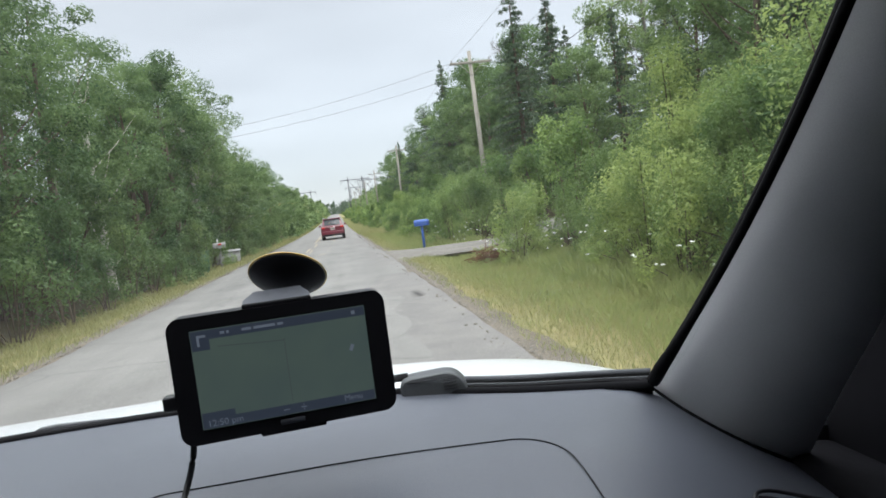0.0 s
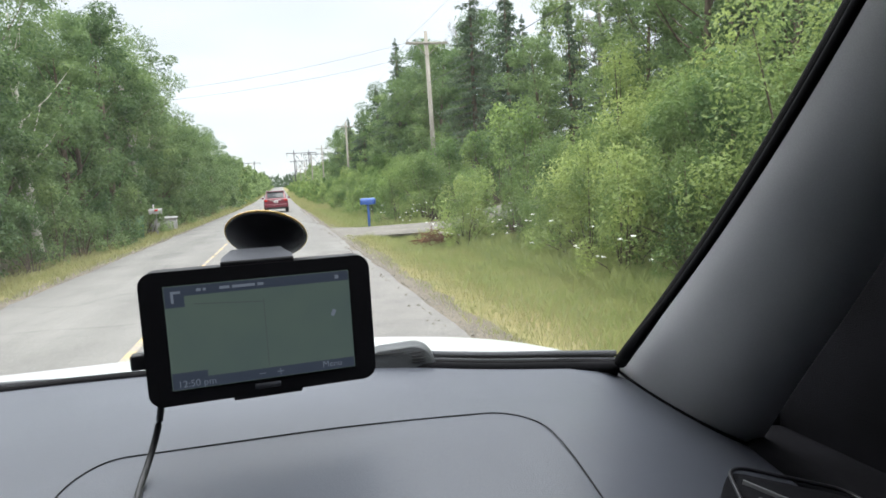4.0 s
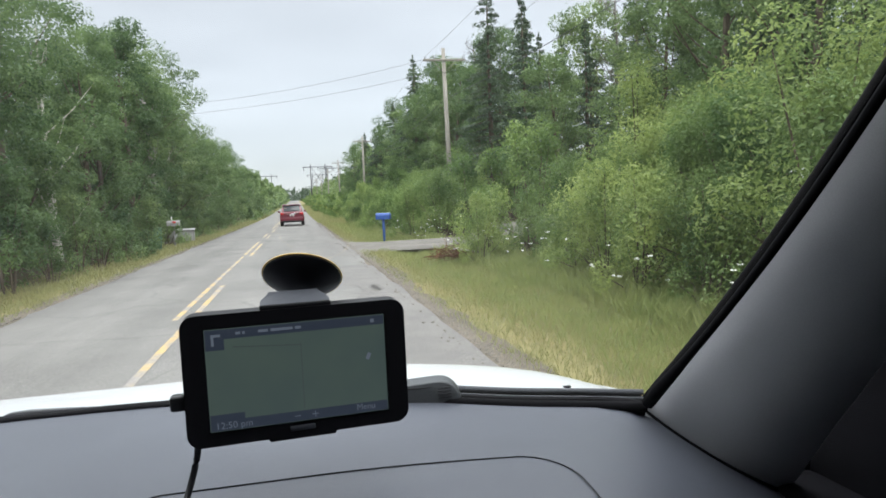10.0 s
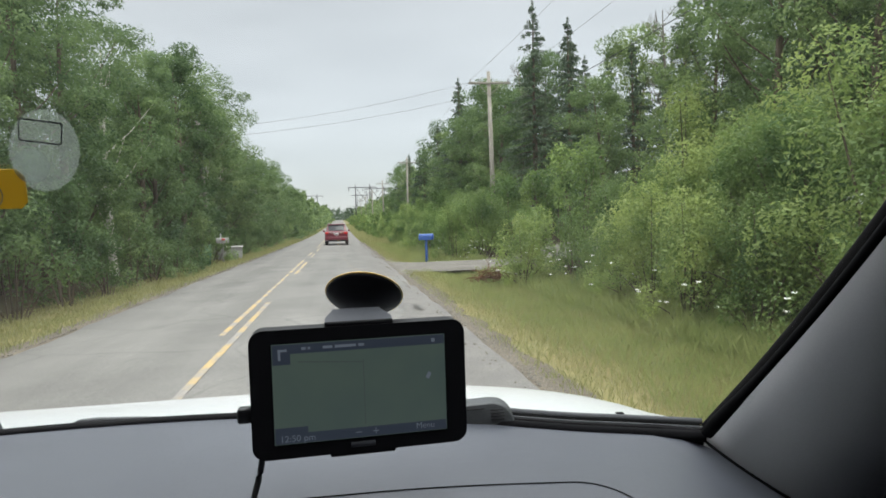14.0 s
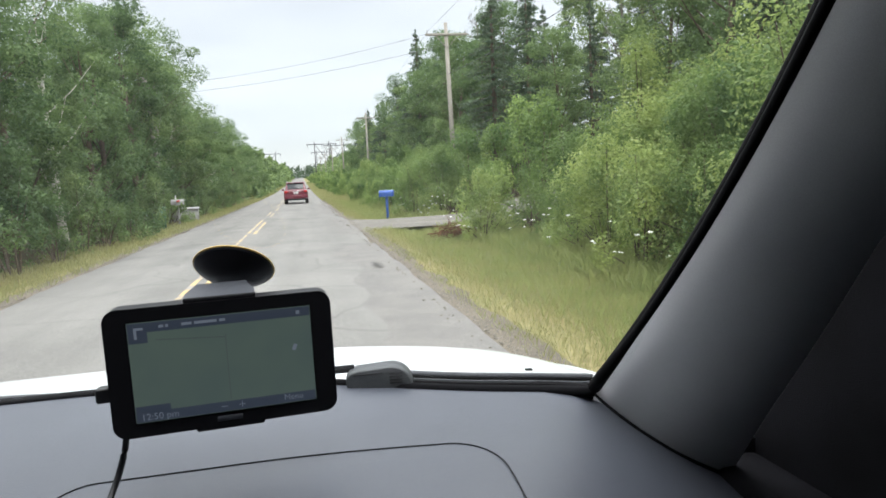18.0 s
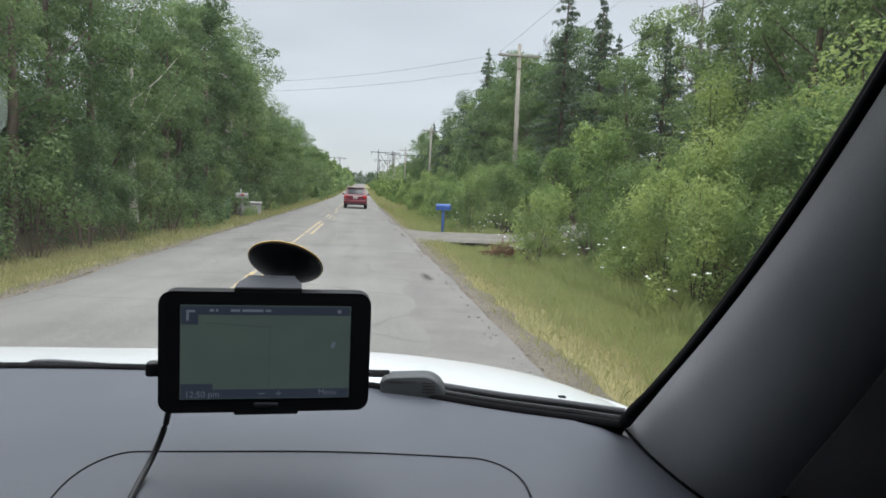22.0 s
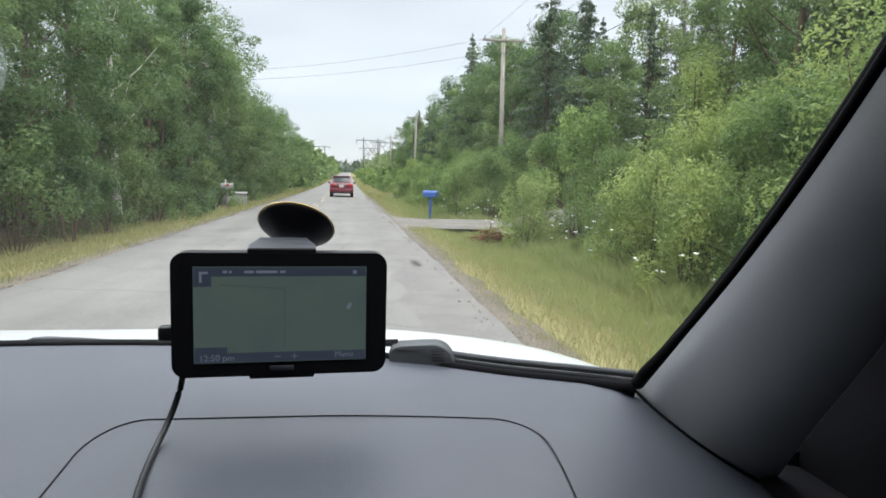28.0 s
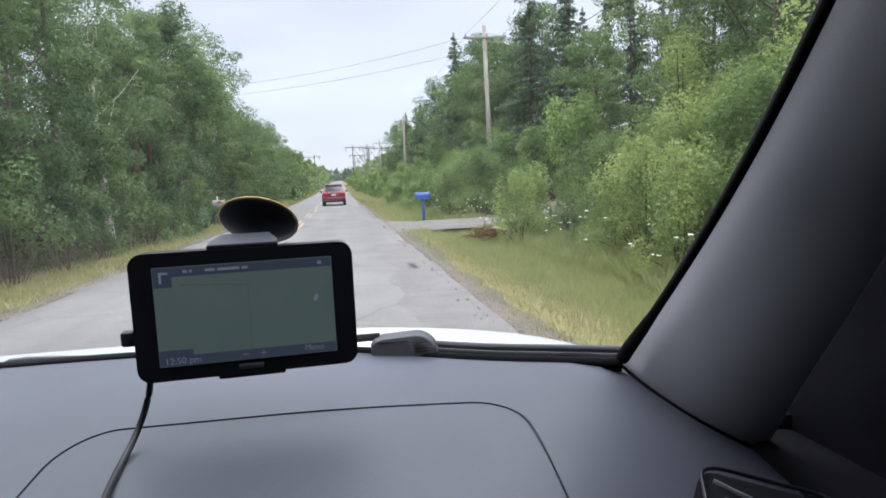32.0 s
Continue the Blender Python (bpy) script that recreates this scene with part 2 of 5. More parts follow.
M_ASPHALT = asphalt_mat()
M_YELLOW = mat("worn_yellow_paint", (0.40, 0.285, 0.120), 0.8, other=(0.22, 0.205, 0.185), scale=2.2, lo=0.38, hi=0.58, fine=(30, 0.2))
def ground_mat():
    """Verge grass that gives way to brown leaf litter under the trees."""
    m = mat("verge_and_litter", (0.150, 0.148, 0.062), 0.95, spec=0.1, other=(0.205, 0.172, 0.084), scale=0.5, detail=8, fine=(9, 0.25), bump=0.8, bump_scale=14)
    n, l = m.node_tree.nodes, m.node_tree.links
    b = n["Principled BSDF"]
    was = b.inputs["Base Color"].links[0].from_socket
    tc, sep, no = n.new("ShaderNodeTexCoord"), n.new("ShaderNodeSeparateXYZ"), n.new("ShaderNodeTexNoise")
    no.inputs["Scale"].default_value = 0.8
    l.new(tc.outputs["Object"], sep.inputs[0])
    l.new(tc.outputs["Object"], no.inputs["Vector"])
    off = n.new("ShaderNodeMath")
    off.operation = "ADD"
    off.inputs[1].default_value = 0.6
    l.new(sep.outputs["X"], off.inputs[0])
    ab = n.new("ShaderNodeMath")
    ab.operation = "ABSOLUTE"
    l.new(off.outputs[0], ab.inputs[0])
    ad = n.new("ShaderNodeMath")
    ad.operation = "MULTIPLY_ADD"
    ad.inputs[1].default_value = 2.0
    l.new(no.outputs[0], ad.inputs[0])
    l.new(ab.outputs[0], ad.inputs[2])
    rg = n.new("ShaderNodeMapRange")
    rg.inputs[1].default_value, rg.inputs[2].default_value = 6.9, 7.9
    l.new(ad.outputs[0], rg.inputs[0])
    x = n.new("ShaderNodeMix")
    x.data_type = "RGBA"
    x.inputs[7].default_value = (0.06, 0.052, 0.03, 1)
    l.new(rg.outputs[0], x.inputs[0])
    l.new(was, x.inputs[6])
    l.new(x.outputs[2], b.inputs["Base Color"])
    return m


M_GRASS = ground_mat()
M_LEAF = leaf_mat("broadleaf", (0.052, 0.098, 0.042), (0.215, 0.305, 0.115))
M_SHRUB = leaf_mat("shrub_leaf", (0.070, 0.130, 0.042), (0.265, 0.365, 0.112), 0.5)
M_NEEDLE = leaf_mat("spruce_needle", (0.04, 0.072, 0.042), (0.09, 0.135, 0.075), 0.15)
M_BLADE = leaf_mat("grass_blade", (0.255, 0.270, 0.115), (0.340, 0.325, 0.152), 0.45, vary=0.0)
M_FLOWER = mat("white_petals", (0.8, 0.8, 0.74), 0.7, fine=(60, 0.1))
M_BARK = mat("bark", (0.16, 0.13, 0.10), 0.95, spec=0.1, other=(0.08, 0.065, 0.05), scale=9, bump=1.0, bump_scale=30, stretch=(1, 1, 0.2))
M_BIRCH = mat("pale_bark", (0.52, 0.49, 0.43), 0.9, spec=0.1, other=(0.18, 0.16, 0.14), scale=5, lo=0.55, hi=0.7, stretch=(1, 1, 3))
M_POLE = mat("weathered_pole_wood", (0.33, 0.31, 0.27), 0.9, spec=0.15, other=(0.22, 0.20, 0.17), scale=6, stretch=(4, 4, 0.3), bump=0.4, bump_scale=40)
M_INSUL = mat("insulator", (0.35, 0.36, 0.38), 0.3, fine=(80, 0.1))
M_WIRE = mat("wire", (0.06, 0.06, 0.06), 0.6, fine=(40, 0.1))
M_DASH = mat("grained_grey_dashboard", (0.074, 0.081, 0.098), 0.45, spec=0.5, other=(0.064, 0.070, 0.086), scale=6, fine=(500, 0.07), bump=0.14, bump_scale=800, rough_var=0.05)
M_TRIM = mat("grey_pillar_trim", (0.38, 0.387, 0.405), 0.46, spec=0.6, other=(0.35, 0.357, 0.375), scale=9, fine=(1200, 0.08), bump=0.15, bump_scale=1600)
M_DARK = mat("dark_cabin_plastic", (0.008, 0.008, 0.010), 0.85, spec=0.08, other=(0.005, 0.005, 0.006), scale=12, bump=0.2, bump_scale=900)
M_LINING = mat("roof_fabric", (0.22, 0.22, 0.225), 0.95, spec=0.1, fine=(700, 0.15))
M_RUBBER = mat("black_rubber", (0.006, 0.006, 0.007), 0.85, spec=0.08, fine=(200, 0.2))
M_GROOVE = mat("dark_seam", (0.012, 0.012, 0.014), 0.9, fine=(300, 0.2))
M_COWL = mat("grey_cowl_plastic", (0.085, 0.088, 0.093), 0.55, other=(0.06, 0.063, 0.068), scale=14, fine=(300, 0.12))
M_STRIP = mat("matte_wiper_rail", (0.075, 0.078, 0.085), 0.8, spec=0.2, fine=(300, 0.12))
M_POD = mat("grey_wiper_cover", (0.046, 0.050, 0.053), 0.55, other=(0.036, 0.040, 0.043), scale=20, fine=(400, 0.1))
M_WHITE = mat("white_car_paint", (0.64, 0.65, 0.665), 0.25, spec=0.5, coat=0.3, other=(0.60, 0.61, 0.625), scale=3, fine=(60, 0.02))
M_RED = mat("red_car_paint", (0.125, 0.009, 0.022), 0.32, spec=0.45, coat=0.3, other=(0.11, 0.008, 0.019), scale=4)
M_BLACK = mat("black_gloss_plastic", (0.010, 0.010, 0.012), 0.35, spec=0.4, fine=(500, 0.1))
M_CASE = mat("black_matte_case", (0.008, 0.008, 0.010), 0.55, spec=0.18, bump=0.08, bump_scale=1500)
M_BRACKET = mat("grey_bracket", (0.050, 0.053, 0.063), 0.6, spec=0.3, fine=(300, 0.08))
M_AMBER = mat("amber_rim", (0.50, 0.33, 0.08), 0.35, fine=(200, 0.1))
M_CHROME = mat("worn_chrome", (0.55, 0.56, 0.58), 0.25, metal=1.0, fine=(200, 0.06))
M_GLASS = glass_mat("windshield_glass", 0.045)
# a thin film of road dust on the outside of the glass, thicker in patches
gn_, gl_ = M_GLASS.node_tree.nodes, M_GLASS.node_tree.links
g_mix = next(k for k in gn_ if k.type == "MIX_SHADER")
g_film, g_dust, g_no, g_co, g_rg = gn_.new("ShaderNodeMixShader"), gn_.new("ShaderNodeBsdfTranslucent"), gn_.new("ShaderNodeTexNoise"), gn_.new("ShaderNodeTexCoord"), gn_.new("ShaderNodeMapRange")
g_dust.inputs[0].default_value = (0.80, 0.80, 0.78, 1)
g_no.inputs["Scale"].default_value, g_no.inputs["Detail"].default_value = 5.0, 4.0
g_rg.inputs[1].default_value, g_rg.inputs[2].default_value = 0.3, 0.7
g_rg.inputs[3].default_value, g_rg.inputs[4].default_value = 0.003, 0.010
gl_.new(g_co.outputs["Object"], g_no.inputs["Vector"])
gl_.new(g_no.outputs[0], g_rg.inputs[0])
gl_.new(g_rg.outputs[0], g_film.inputs[0])
gl_.new(g_mix.outputs[0], g_film.inputs[1])
gl_.new(g_dust.outputs[0], g_film.inputs[2])
gl_.new(g_film.outputs[0], gn_["Material Output"].inputs["Surface"])
M_DARKGLASS = mat("tinted_glass", (0.018, 0.020, 0.024), 0.12, spec=0.28, other=(0.03, 0.033, 0.038), scale=1.5)
M_TAIL = mat("red_lens", (0.45, 0.015, 0.015), 0.2, spec=0.6, fine=(50, 0.15))
M_PLATE = mat("plate", (0.7, 0.7, 0.68), 0.4, fine=(90, 0.05))
M_TYRE = mat("tyre_rubber", (0.02, 0.02, 0.02), 0.85, spec=0.2, other=(0.04, 0.038, 0.035), scale=15)
M_HILL = leaf_mat("far_woods", (0.04, 0.06, 0.05), (0.06, 0.085, 0.065), 0.1)


# ---- helpers of this scene ----
def mesh_from(name, verts, faces, smooth=False):
    me = bpy.data.meshes.new(name)
    me.from_pydata(verts, [], faces)
    me.update()
    if smooth:
        me.shade_smooth()
    return me


def part(name, data, material, parent=None, label="", m=None):
    """Links a bmesh or a mesh as one object under a thing or a part."""
    if isinstance(data, bmesh.types.BMesh):
        me = bpy.data.meshes.new(name)
        data.to_mesh(me)
        data.free()
    else:
        me = data
    if not me.materials:
        me.materials.append(material)
    ob = new(name, me)
    if parent:
        ob.parent = parent
    if m is not None:
        ob.matrix_local = m
    if label:
        ob["label"] = label
    return ob


def thing(name, label, category, m=None, group="", kind=""):
    ob = new(name)
    if m is not None:
        ob.matrix_basis = m
    return tagged(ob, label, category, group, kind)


def box(x0, x1, y0, y1, z0, z1, bevel=0.0, seg=2):
    bm = bmesh.new()
    bmesh.ops.create_cube(bm, size=1.0)
    bmesh.ops.scale(bm, vec=(x1 - x0, y1 - y0, z1 - z0), verts=bm.verts)
    bmesh.ops.translate(bm, vec=((x0 + x1) / 2, (y0 + y1) / 2, (z0 + z1) / 2), verts=bm.verts)
    if bevel:
        bmesh.ops.bevel(bm, geom=bm.edges[:], offset=bevel, segments=seg, affect="EDGES", profile=0.6)
        for f in bm.faces:
            f.smooth = True
    return bm


def cyl(r0, r1, z0, z1, seg=16, cap=True):
    bm = bmesh.new()
    bmesh.ops.create_cone(bm, cap_ends=cap, segments=seg, radius1=r0, radius2=r1, depth=z1 - z0)
    bmesh.ops.translate(bm, vec=(0, 0, (z0 + z1) / 2), verts=bm.verts)
    for f in bm.faces:
        f.smooth = len(f.verts) == 4
    return bm


def sheet(name, fn, us, vs, smooth=True):
    """A grid mesh through fn(u, v)."""
    verts = [tuple(fn(u, v)) for v in vs for u in us]
    w = len(us)
    faces = [(j * w + i, j * w + i + 1, (j + 1) * w + i + 1, (j + 1) * w + i) for j in range(len(vs) - 1) for i in range(w - 1)]
    return mesh_from(name, verts, faces, smooth)


def tube(name, pts, r, seg=8, closed_ends=True):
    """A round tube along a line of points; r a radius or a list."""
    rs = r if isinstance(r, (list, tuple)) else [r] * len(pts)
    verts, faces = [], []
    P = [Vector(p) for p in pts]
    for i, p in enumerate(P):
        d = (P[min(i + 1, len(P) - 1)] - P[max(i - 1, 0)]).normalized()
        a = d.cross(Vector((0, 0, 1)) if abs(d.z) < 0.95 else Vector((1, 0, 0))).normalized()
        b = d.cross(a)
        for k in range(seg):
            q = 2 * math.pi * k / seg
            verts.append(tuple(p + rs[i] * (math.cos(q) * a + math.sin(q) * b)))
    for i in range(len(P) - 1):
        for k in range(seg):
            k2 = (k + 1) % seg
            faces.append((i * seg + k, i * seg + k2, (i + 1) * seg + k2, (i + 1) * seg + k))
    if closed_ends:
        faces.append(tuple(range(seg))[::-1])
        faces.append(tuple((len(P) - 1) * seg + k for k in range(seg)))
    return mesh_from(name, verts, faces, True)


def spaced(a, b, n):
    return [a + (b - a) * i / (n - 1) for i in range(n)]


def solid(ob, t, offset=-1.0):
    md = ob.modifiers.new("thickness", "SOLIDIFY")
    md.thickness, md.offset = t, offset
    return ob


def bulge(x, a, b):
    x = min(1, max(0, (x - a) / (b - a)))
    return x * x * (3 - 2 * x)


# ---- ground and road ----
ROAD_L, ROAD_R, LINE_X = -4.3, 1.7, -1.64


def rise(y):
    """Height of the road: level near the car, climbing gently far ahead, then over a crest."""
    z = 0.018 * (math.sqrt((y - 100) ** 2 + 45 ** 2) + (y - 100)) / 2 - 0.09
    return z if y < 430 else z - 0.00012 * (y - 430) ** 2


def ground_z(x, y):
    z = max(rise(y), -6.0)
    if x > ROAD_R:
        d = x - ROAD_R
        z += -0.02 - 0.24 * bulge(d, 0.3, 2.2) + 0.95 * bulge(d, 2.6, 9.0) + 0.06 * noise.noise((x * 0.7, y * 0.35, 0)) * bulge(d, 0.2, 1.5)
    elif x < ROAD_L:
        d = ROAD_L - x
        z += -0.02 - 0.18 * bulge(d, 0.3, 1.8) + 0.35 * bulge(d, 2.0, 8.0) + 0.06 * noise.noise((x * 0.7, y * 0.35, 5)) * bulge(d, 0.2, 1.5)
    else:
        z -= 0.06
    return z


gx = [-900, -400, -180, -90, -50, -30, -20, -14, -11, -9, -8, -7.2, -6.6, -6.1, -5.7, -5.3, -5.0, -4.75, -4.55, -4.4, -4.3, -4.24, -2, 1.64, 1.7, 1.8,
      1.95, 2.1, 2.3, 2.6, 2.9, 3.3, 3.7, 4.1, 4.6, 5.2, 6, 7, 8, 9.5, 11, 13, 16, 22, 32, 55, 100, 200, 420, 900]
gy = [-300, -120, -60, -30, -15] + [-8 + 0.75 * i for i in range(60)] + [37 + 2.0 * i for i in range(30)] + [100, 108, 118, 130, 145, 160, 180, 200, 225, 250, 280, 310, 340, 370, 400, 420, 440, 460, 490, 530, 600, 750, 1000, 1500, 2600]
ground = part("ground", sheet("ground", lambda x, y: (x, y, ground_z(x, y)), gx, gy), M_GRASS)
tagged(ground, "dry yellow-green grass verge and woodland ground", "ground", kind="structure")

rng = random.Random(4)


def road_edge(side, y):
    return (ROAD_R if side > 0 else ROAD_L) + side * (0.10 * noise.noise((0, y * 0.35, 7 + side)) + 0.07 * noise.noise((3, y * 1.3, side)))


ry_list = [-60, -30, -12] + [-6 + 0.4 * i for i in range(140)] + [50 + 2.5 * i for i in range(40)] + [150 + 8 * i for i in range(44)] + [510, 560]


def road_pt(u, y):
    a, b = road_edge(-1, y), road_edge(1, y)
    x = a + (b - a) * u
    edge = min(u, 1 - u)
    return (x, y, rise(y) + 0.03 * (1 - (2 * u - 1) ** 2) - (0.05 if edge < 0.001 else 0.0))


road = part("road", sheet("road", road_pt, [0, 0.012, 0.1, 0.25, 0.4, 0.55, 0.7, 0.85, 0.988, 1.0], ry_list), M_ASPHALT)
tagged(road, "bleached grey country road of cracked old asphalt", "road", kind="structure")


def crown_z(x, y):
    u = (x - ROAD_L) / (ROAD_R - ROAD_L)
    return rise(y) + 0.03 * (1 - (2 * u - 1) ** 2)


# worn double yellow line, in broken lengths
for off in (-0.11, 0.11):
    y = -5.0
    while y < 150:
        length = rng.uniform(2.5, 9.0)
        ys = spaced(y, y + length, max(3, int(length / 1.2)))
        w = rng.uniform(0.038, 0.052)
        strip = sheet("line", lambda u, v: (LINE_X + off + u * w + 0.012 * noise.noise((v * 0.9, off, u)), v, crown_z(LINE_X, v) + 0.006), [-1, 1], ys)
        tagged(part("road_marking", strip, M_YELLOW), "worn yellow centre line painted on the asphalt", "road marking", "centre line", "structure")
        y += length + (rng.uniform(0.1, 0.8) if off < 0 and rng.random() < 0.7 else rng.uniform(3, 8))

M_PATCH = mat("newer_asphalt", (0.128, 0.122, 0.115), 0.85, spec=0.25, other=(0.160, 0.151, 0.140), scale=1.6, detail=8, fine=(60, 0.25), bump=0.6, bump_scale=60)
for pi_, (ya, yb, xa, xb) in enumerate(((3.0, 15.5, 0.75, 1.66), (18.5, 27.0, 1.0, 1.68), (31.0, 46.0, 0.9, 1.66))):
    patch = lambda u, y: (xa + (xb - xa) * u + (0.45 * noise.noise((y * 0.5, pi_, 1)) + 0.14 * noise.noise((y * 2.3, pi_, 2))) * (1 if u < 0.5 else 0.15) * (1.0 if xa > 0 else 0.8),
                          y + 0.25 * noise.noise((u * 3, y, pi_)), crown_z(xa + (xb - xa) * u, y) + 0.004)
    tagged(part("asphalt_patch", sheet("asphalt_patch", patch, [0, 0.1, 0.3, 0.5, 0.7, 0.9, 1.0], spaced(ya, yb, int((yb - ya) * 4))), M_PATCH), "darker rough mended strip of asphalt at the road edge", "road patch", "asphalt patches", "structure")


def pebbles(name, count, x_of, seed, y0=2.5, y1=55):
    rs = np.random.RandomState(seed)
    y = y0 + (y1 - y0) * rs.random(count) ** 1.6
    sz = rs.uniform(0.006, 0.022, count) * (1 + y / 40)
    V, Fc = [], []
    base = [(1, 0, 0), (-1, 0, 0), (0, 1, 0), (0, -1, 0), (0, 0, 0.7), (0, 0, -0.5)]
    tri = [(4, 0, 2), (4, 2, 1), (4, 1, 3), (4, 3, 0), (5, 2, 0), (5, 1, 2), (5, 3, 1), (5, 0, 3)]
    for k in range(count):
        x = x_of(rs, y[k])
        z = (crown_z(x, y[k]) if ROAD_L + 0.15 < x < ROAD_R - 0.15 else max(ground_z(x, y[k]), rise(y[k]) - 0.05)) + sz[k] * 0.3
        a, e = rs.uniform(0, 6.28), rs.uniform(0.6, 1.3)
        ca, sa = math.cos(a) * sz[k], math.sin(a) * sz[k]
        V += [(x + ca * p - sa * q * e, y[k] + sa * p + ca * q * e, z + w * sz[k]) for p, q, w in base]
        Fc += [tuple(6 * k + i for i in f) for f in tri]
    return tagged(part(name, mesh_from(name, V, Fc), M_GRAVEL), "loose grey-brown gravel along the ragged road edge", "gravel", kind="stuff")


M_GRAVEL = mat("edge_gravel", (0.20, 0.18, 0.15), 0.9, spec=0.2, other=(0.11, 0.10, 0.085), scale=22, fine=(90, 0.2))
pebbles("gravel", 9000, lambda rs, y: road_edge(1, y) + 0.05 + rs.normal() * 0.10, 21)
pebbles("gravel", 4000, lambda rs, y: road_edge(-1, y) - abs(rs.normal()) * 0.15, 22, 5)

# bare dirt along the road's edges, and a gravel drive that leaves it beside the mailbox
M_DIRT = mat("shoulder_dirt", (0.150, 0.128, 0.098), 0.95, spec=0.1, other=(0.092, 0.082, 0.066), scale=1.1, detail=8, fine=(38, 0.3), bump=0.8, bump_scale=26)
DRIVE_Y = (20.6, 25.0)


def shoulder_pt(side):
    def fn(u, y):
        a = road_edge(side, y) - side * 0.06
        wide = 0.52 + 0.30 * noise.noise((side, y * 0.16, 3)) + 0.22 * noise.noise((side, y * 0.9, 8)) + 0.10 * noise.noise((side, y * 3.1, 9))
        x = a + side * max(0.16, wide) * (u if side > 0 else 1 - u)
        return (x, y, max(ground_z(x, y), rise(y) - 0.045) + 0.012 - (0.05 if (u > 0.99 if side > 0 else u < 0.01) else 0.0))
    return fn


for side in (1, -1):
    tagged(part("shoulder", sheet("shoulder", shoulder_pt(side), spaced(0, 1, 6), [-14 + 0.4 * i for i in range(240)] + [82 + 2.0 * i for i in range(50)]), M_DIRT),
           "bare brown dirt shoulder along the asphalt edge", "road shoulder", "road shoulders", "structure")


def drive_pt(u, x):
    flare = 1.5 * bulge(2.9 - x, 0.0, 1.3)
    a, b = DRIVE_Y[0] - flare, DRIVE_Y[1] + flare
    y = a + (b - a) * u + 0.18 * noise.noise((x * 0.8, u * 2, 4)) + 0.10 * noise.noise((x * 3.0, u, 6))
    return (x, y, max(ground_z(x, y), rise(y) - 0.04) + 0.03 - (0.06 if u < 0.01 or u > 0.99 else 0.0))


M_DRIVE = mat("driveway_gravel", (0.165, 0.154, 0.136), 0.95, spec=0.15, other=(0.118, 0.110, 0.096), scale=1.4, detail=8, fine=(30, 0.3), bump=0.8, bump_scale=30)
tagged(part("driveway", sheet("driveway", drive_pt, [0, 0.02, 0.12, 0.3, 0.5, 0.7, 0.88, 0.98, 1.0], [1.62 + 0.35 * i for i in range(40)]), M_DRIVE), "grey gravel driveway that leaves the road through the verge", "driveway", kind="structure")

# ---- the car in which the camera rides ----
CX = -0.35


def cowl_y(x):
    return 0.83 - 0.34 * (x - CX) ** 2 + 0.022 * (1 - bulge(abs(x - CX), 0.22, 0.50))


def dip(x):
    """How far the lower edge of the glass sinks towards its corners."""
    return 0.011 * bulge(abs(x - CX), 0.36, 0.60)


car = thing("car", "white car with grey dashboard standing on the road", "car", pose(0, 0, 0))


def dash_pt(u, v):
    x = CX + 0.885 * u
    far = cowl_y(x) + 0.012
    y = far + (0.20 - far) * v
    z = 1.266 + 0.006 * math.sin(math.pi * min(1, v * 1.3)) - 0.10 * bulge(v, 0.86, 1.0) ** 2
    z -= dip(x) * (1 - bulge(v, 0.0, 0.5))
    d = max(0.0, abs(x - CX) - 0.58 - 0.6 * (y - 0.55))
    z -= 0.5 * d * d / (d + 0.06)
    return (x, y, z)


dash = part("dashboard", sheet("dashboard", dash_pt, spaced(-1, 1, 61), spaced(0, 1, 41)), M_DASH, car, "grey grained soft-touch dashboard top")
solid(dash, 0.02, 1.0)
fascia = part("dashboard_fascia", box(CX - 0.72, CX + 0.72, 0.19, 0.24, 0.75, 1.165, 0.02), M_DARK, dash)


def dash_z(x, y):
    u = (x - CX) / 0.885
    far = cowl_y(x) + 0.012
    return dash_pt(u, (y - far) / (0.20 - far))[2]


# seam of the airbag lid: a rounded outline let into the dashboard
def seam_line():
    pts = []
    for a in spaced(0.30, 0.50, 9):
        pts.append((-0.178 - 0.010 * (a - 0.30) / 0.2, a))
    for q in spaced(0, 1, 9)[1:]:
        pts.append((-0.188 + 0.035 * (1 - math.cos(q * math.pi / 2)) , 0.50 + 0.065 * math.sin(q * math.pi / 2)))
    for a in spaced(-0.15, 0.145, 19)[1:]:
        pts.append((a, 0.565 - 0.006 * (a + 0.15) / 0.3 - 0.26 * max(0, a + 0.02) ** 1.6 * 0.9))
    ex, ey = pts[-1]
    for q in spaced(0, 1, 11)[1:]:
        pts.append((ex + (0.188 - ex) * math.sin(q * math.pi / 2), ey - (ey - 0.485) * (1 - math.cos(q * math.pi / 2))))
    for a in spaced(0.485, 0.28, 10)[1:]:
        pts.append((0.188 - 0.07 * (0.485 - a) ** 1.3, a))
    return [(x, y, dash_z(x, y) + 0.0006) for x, y in pts]


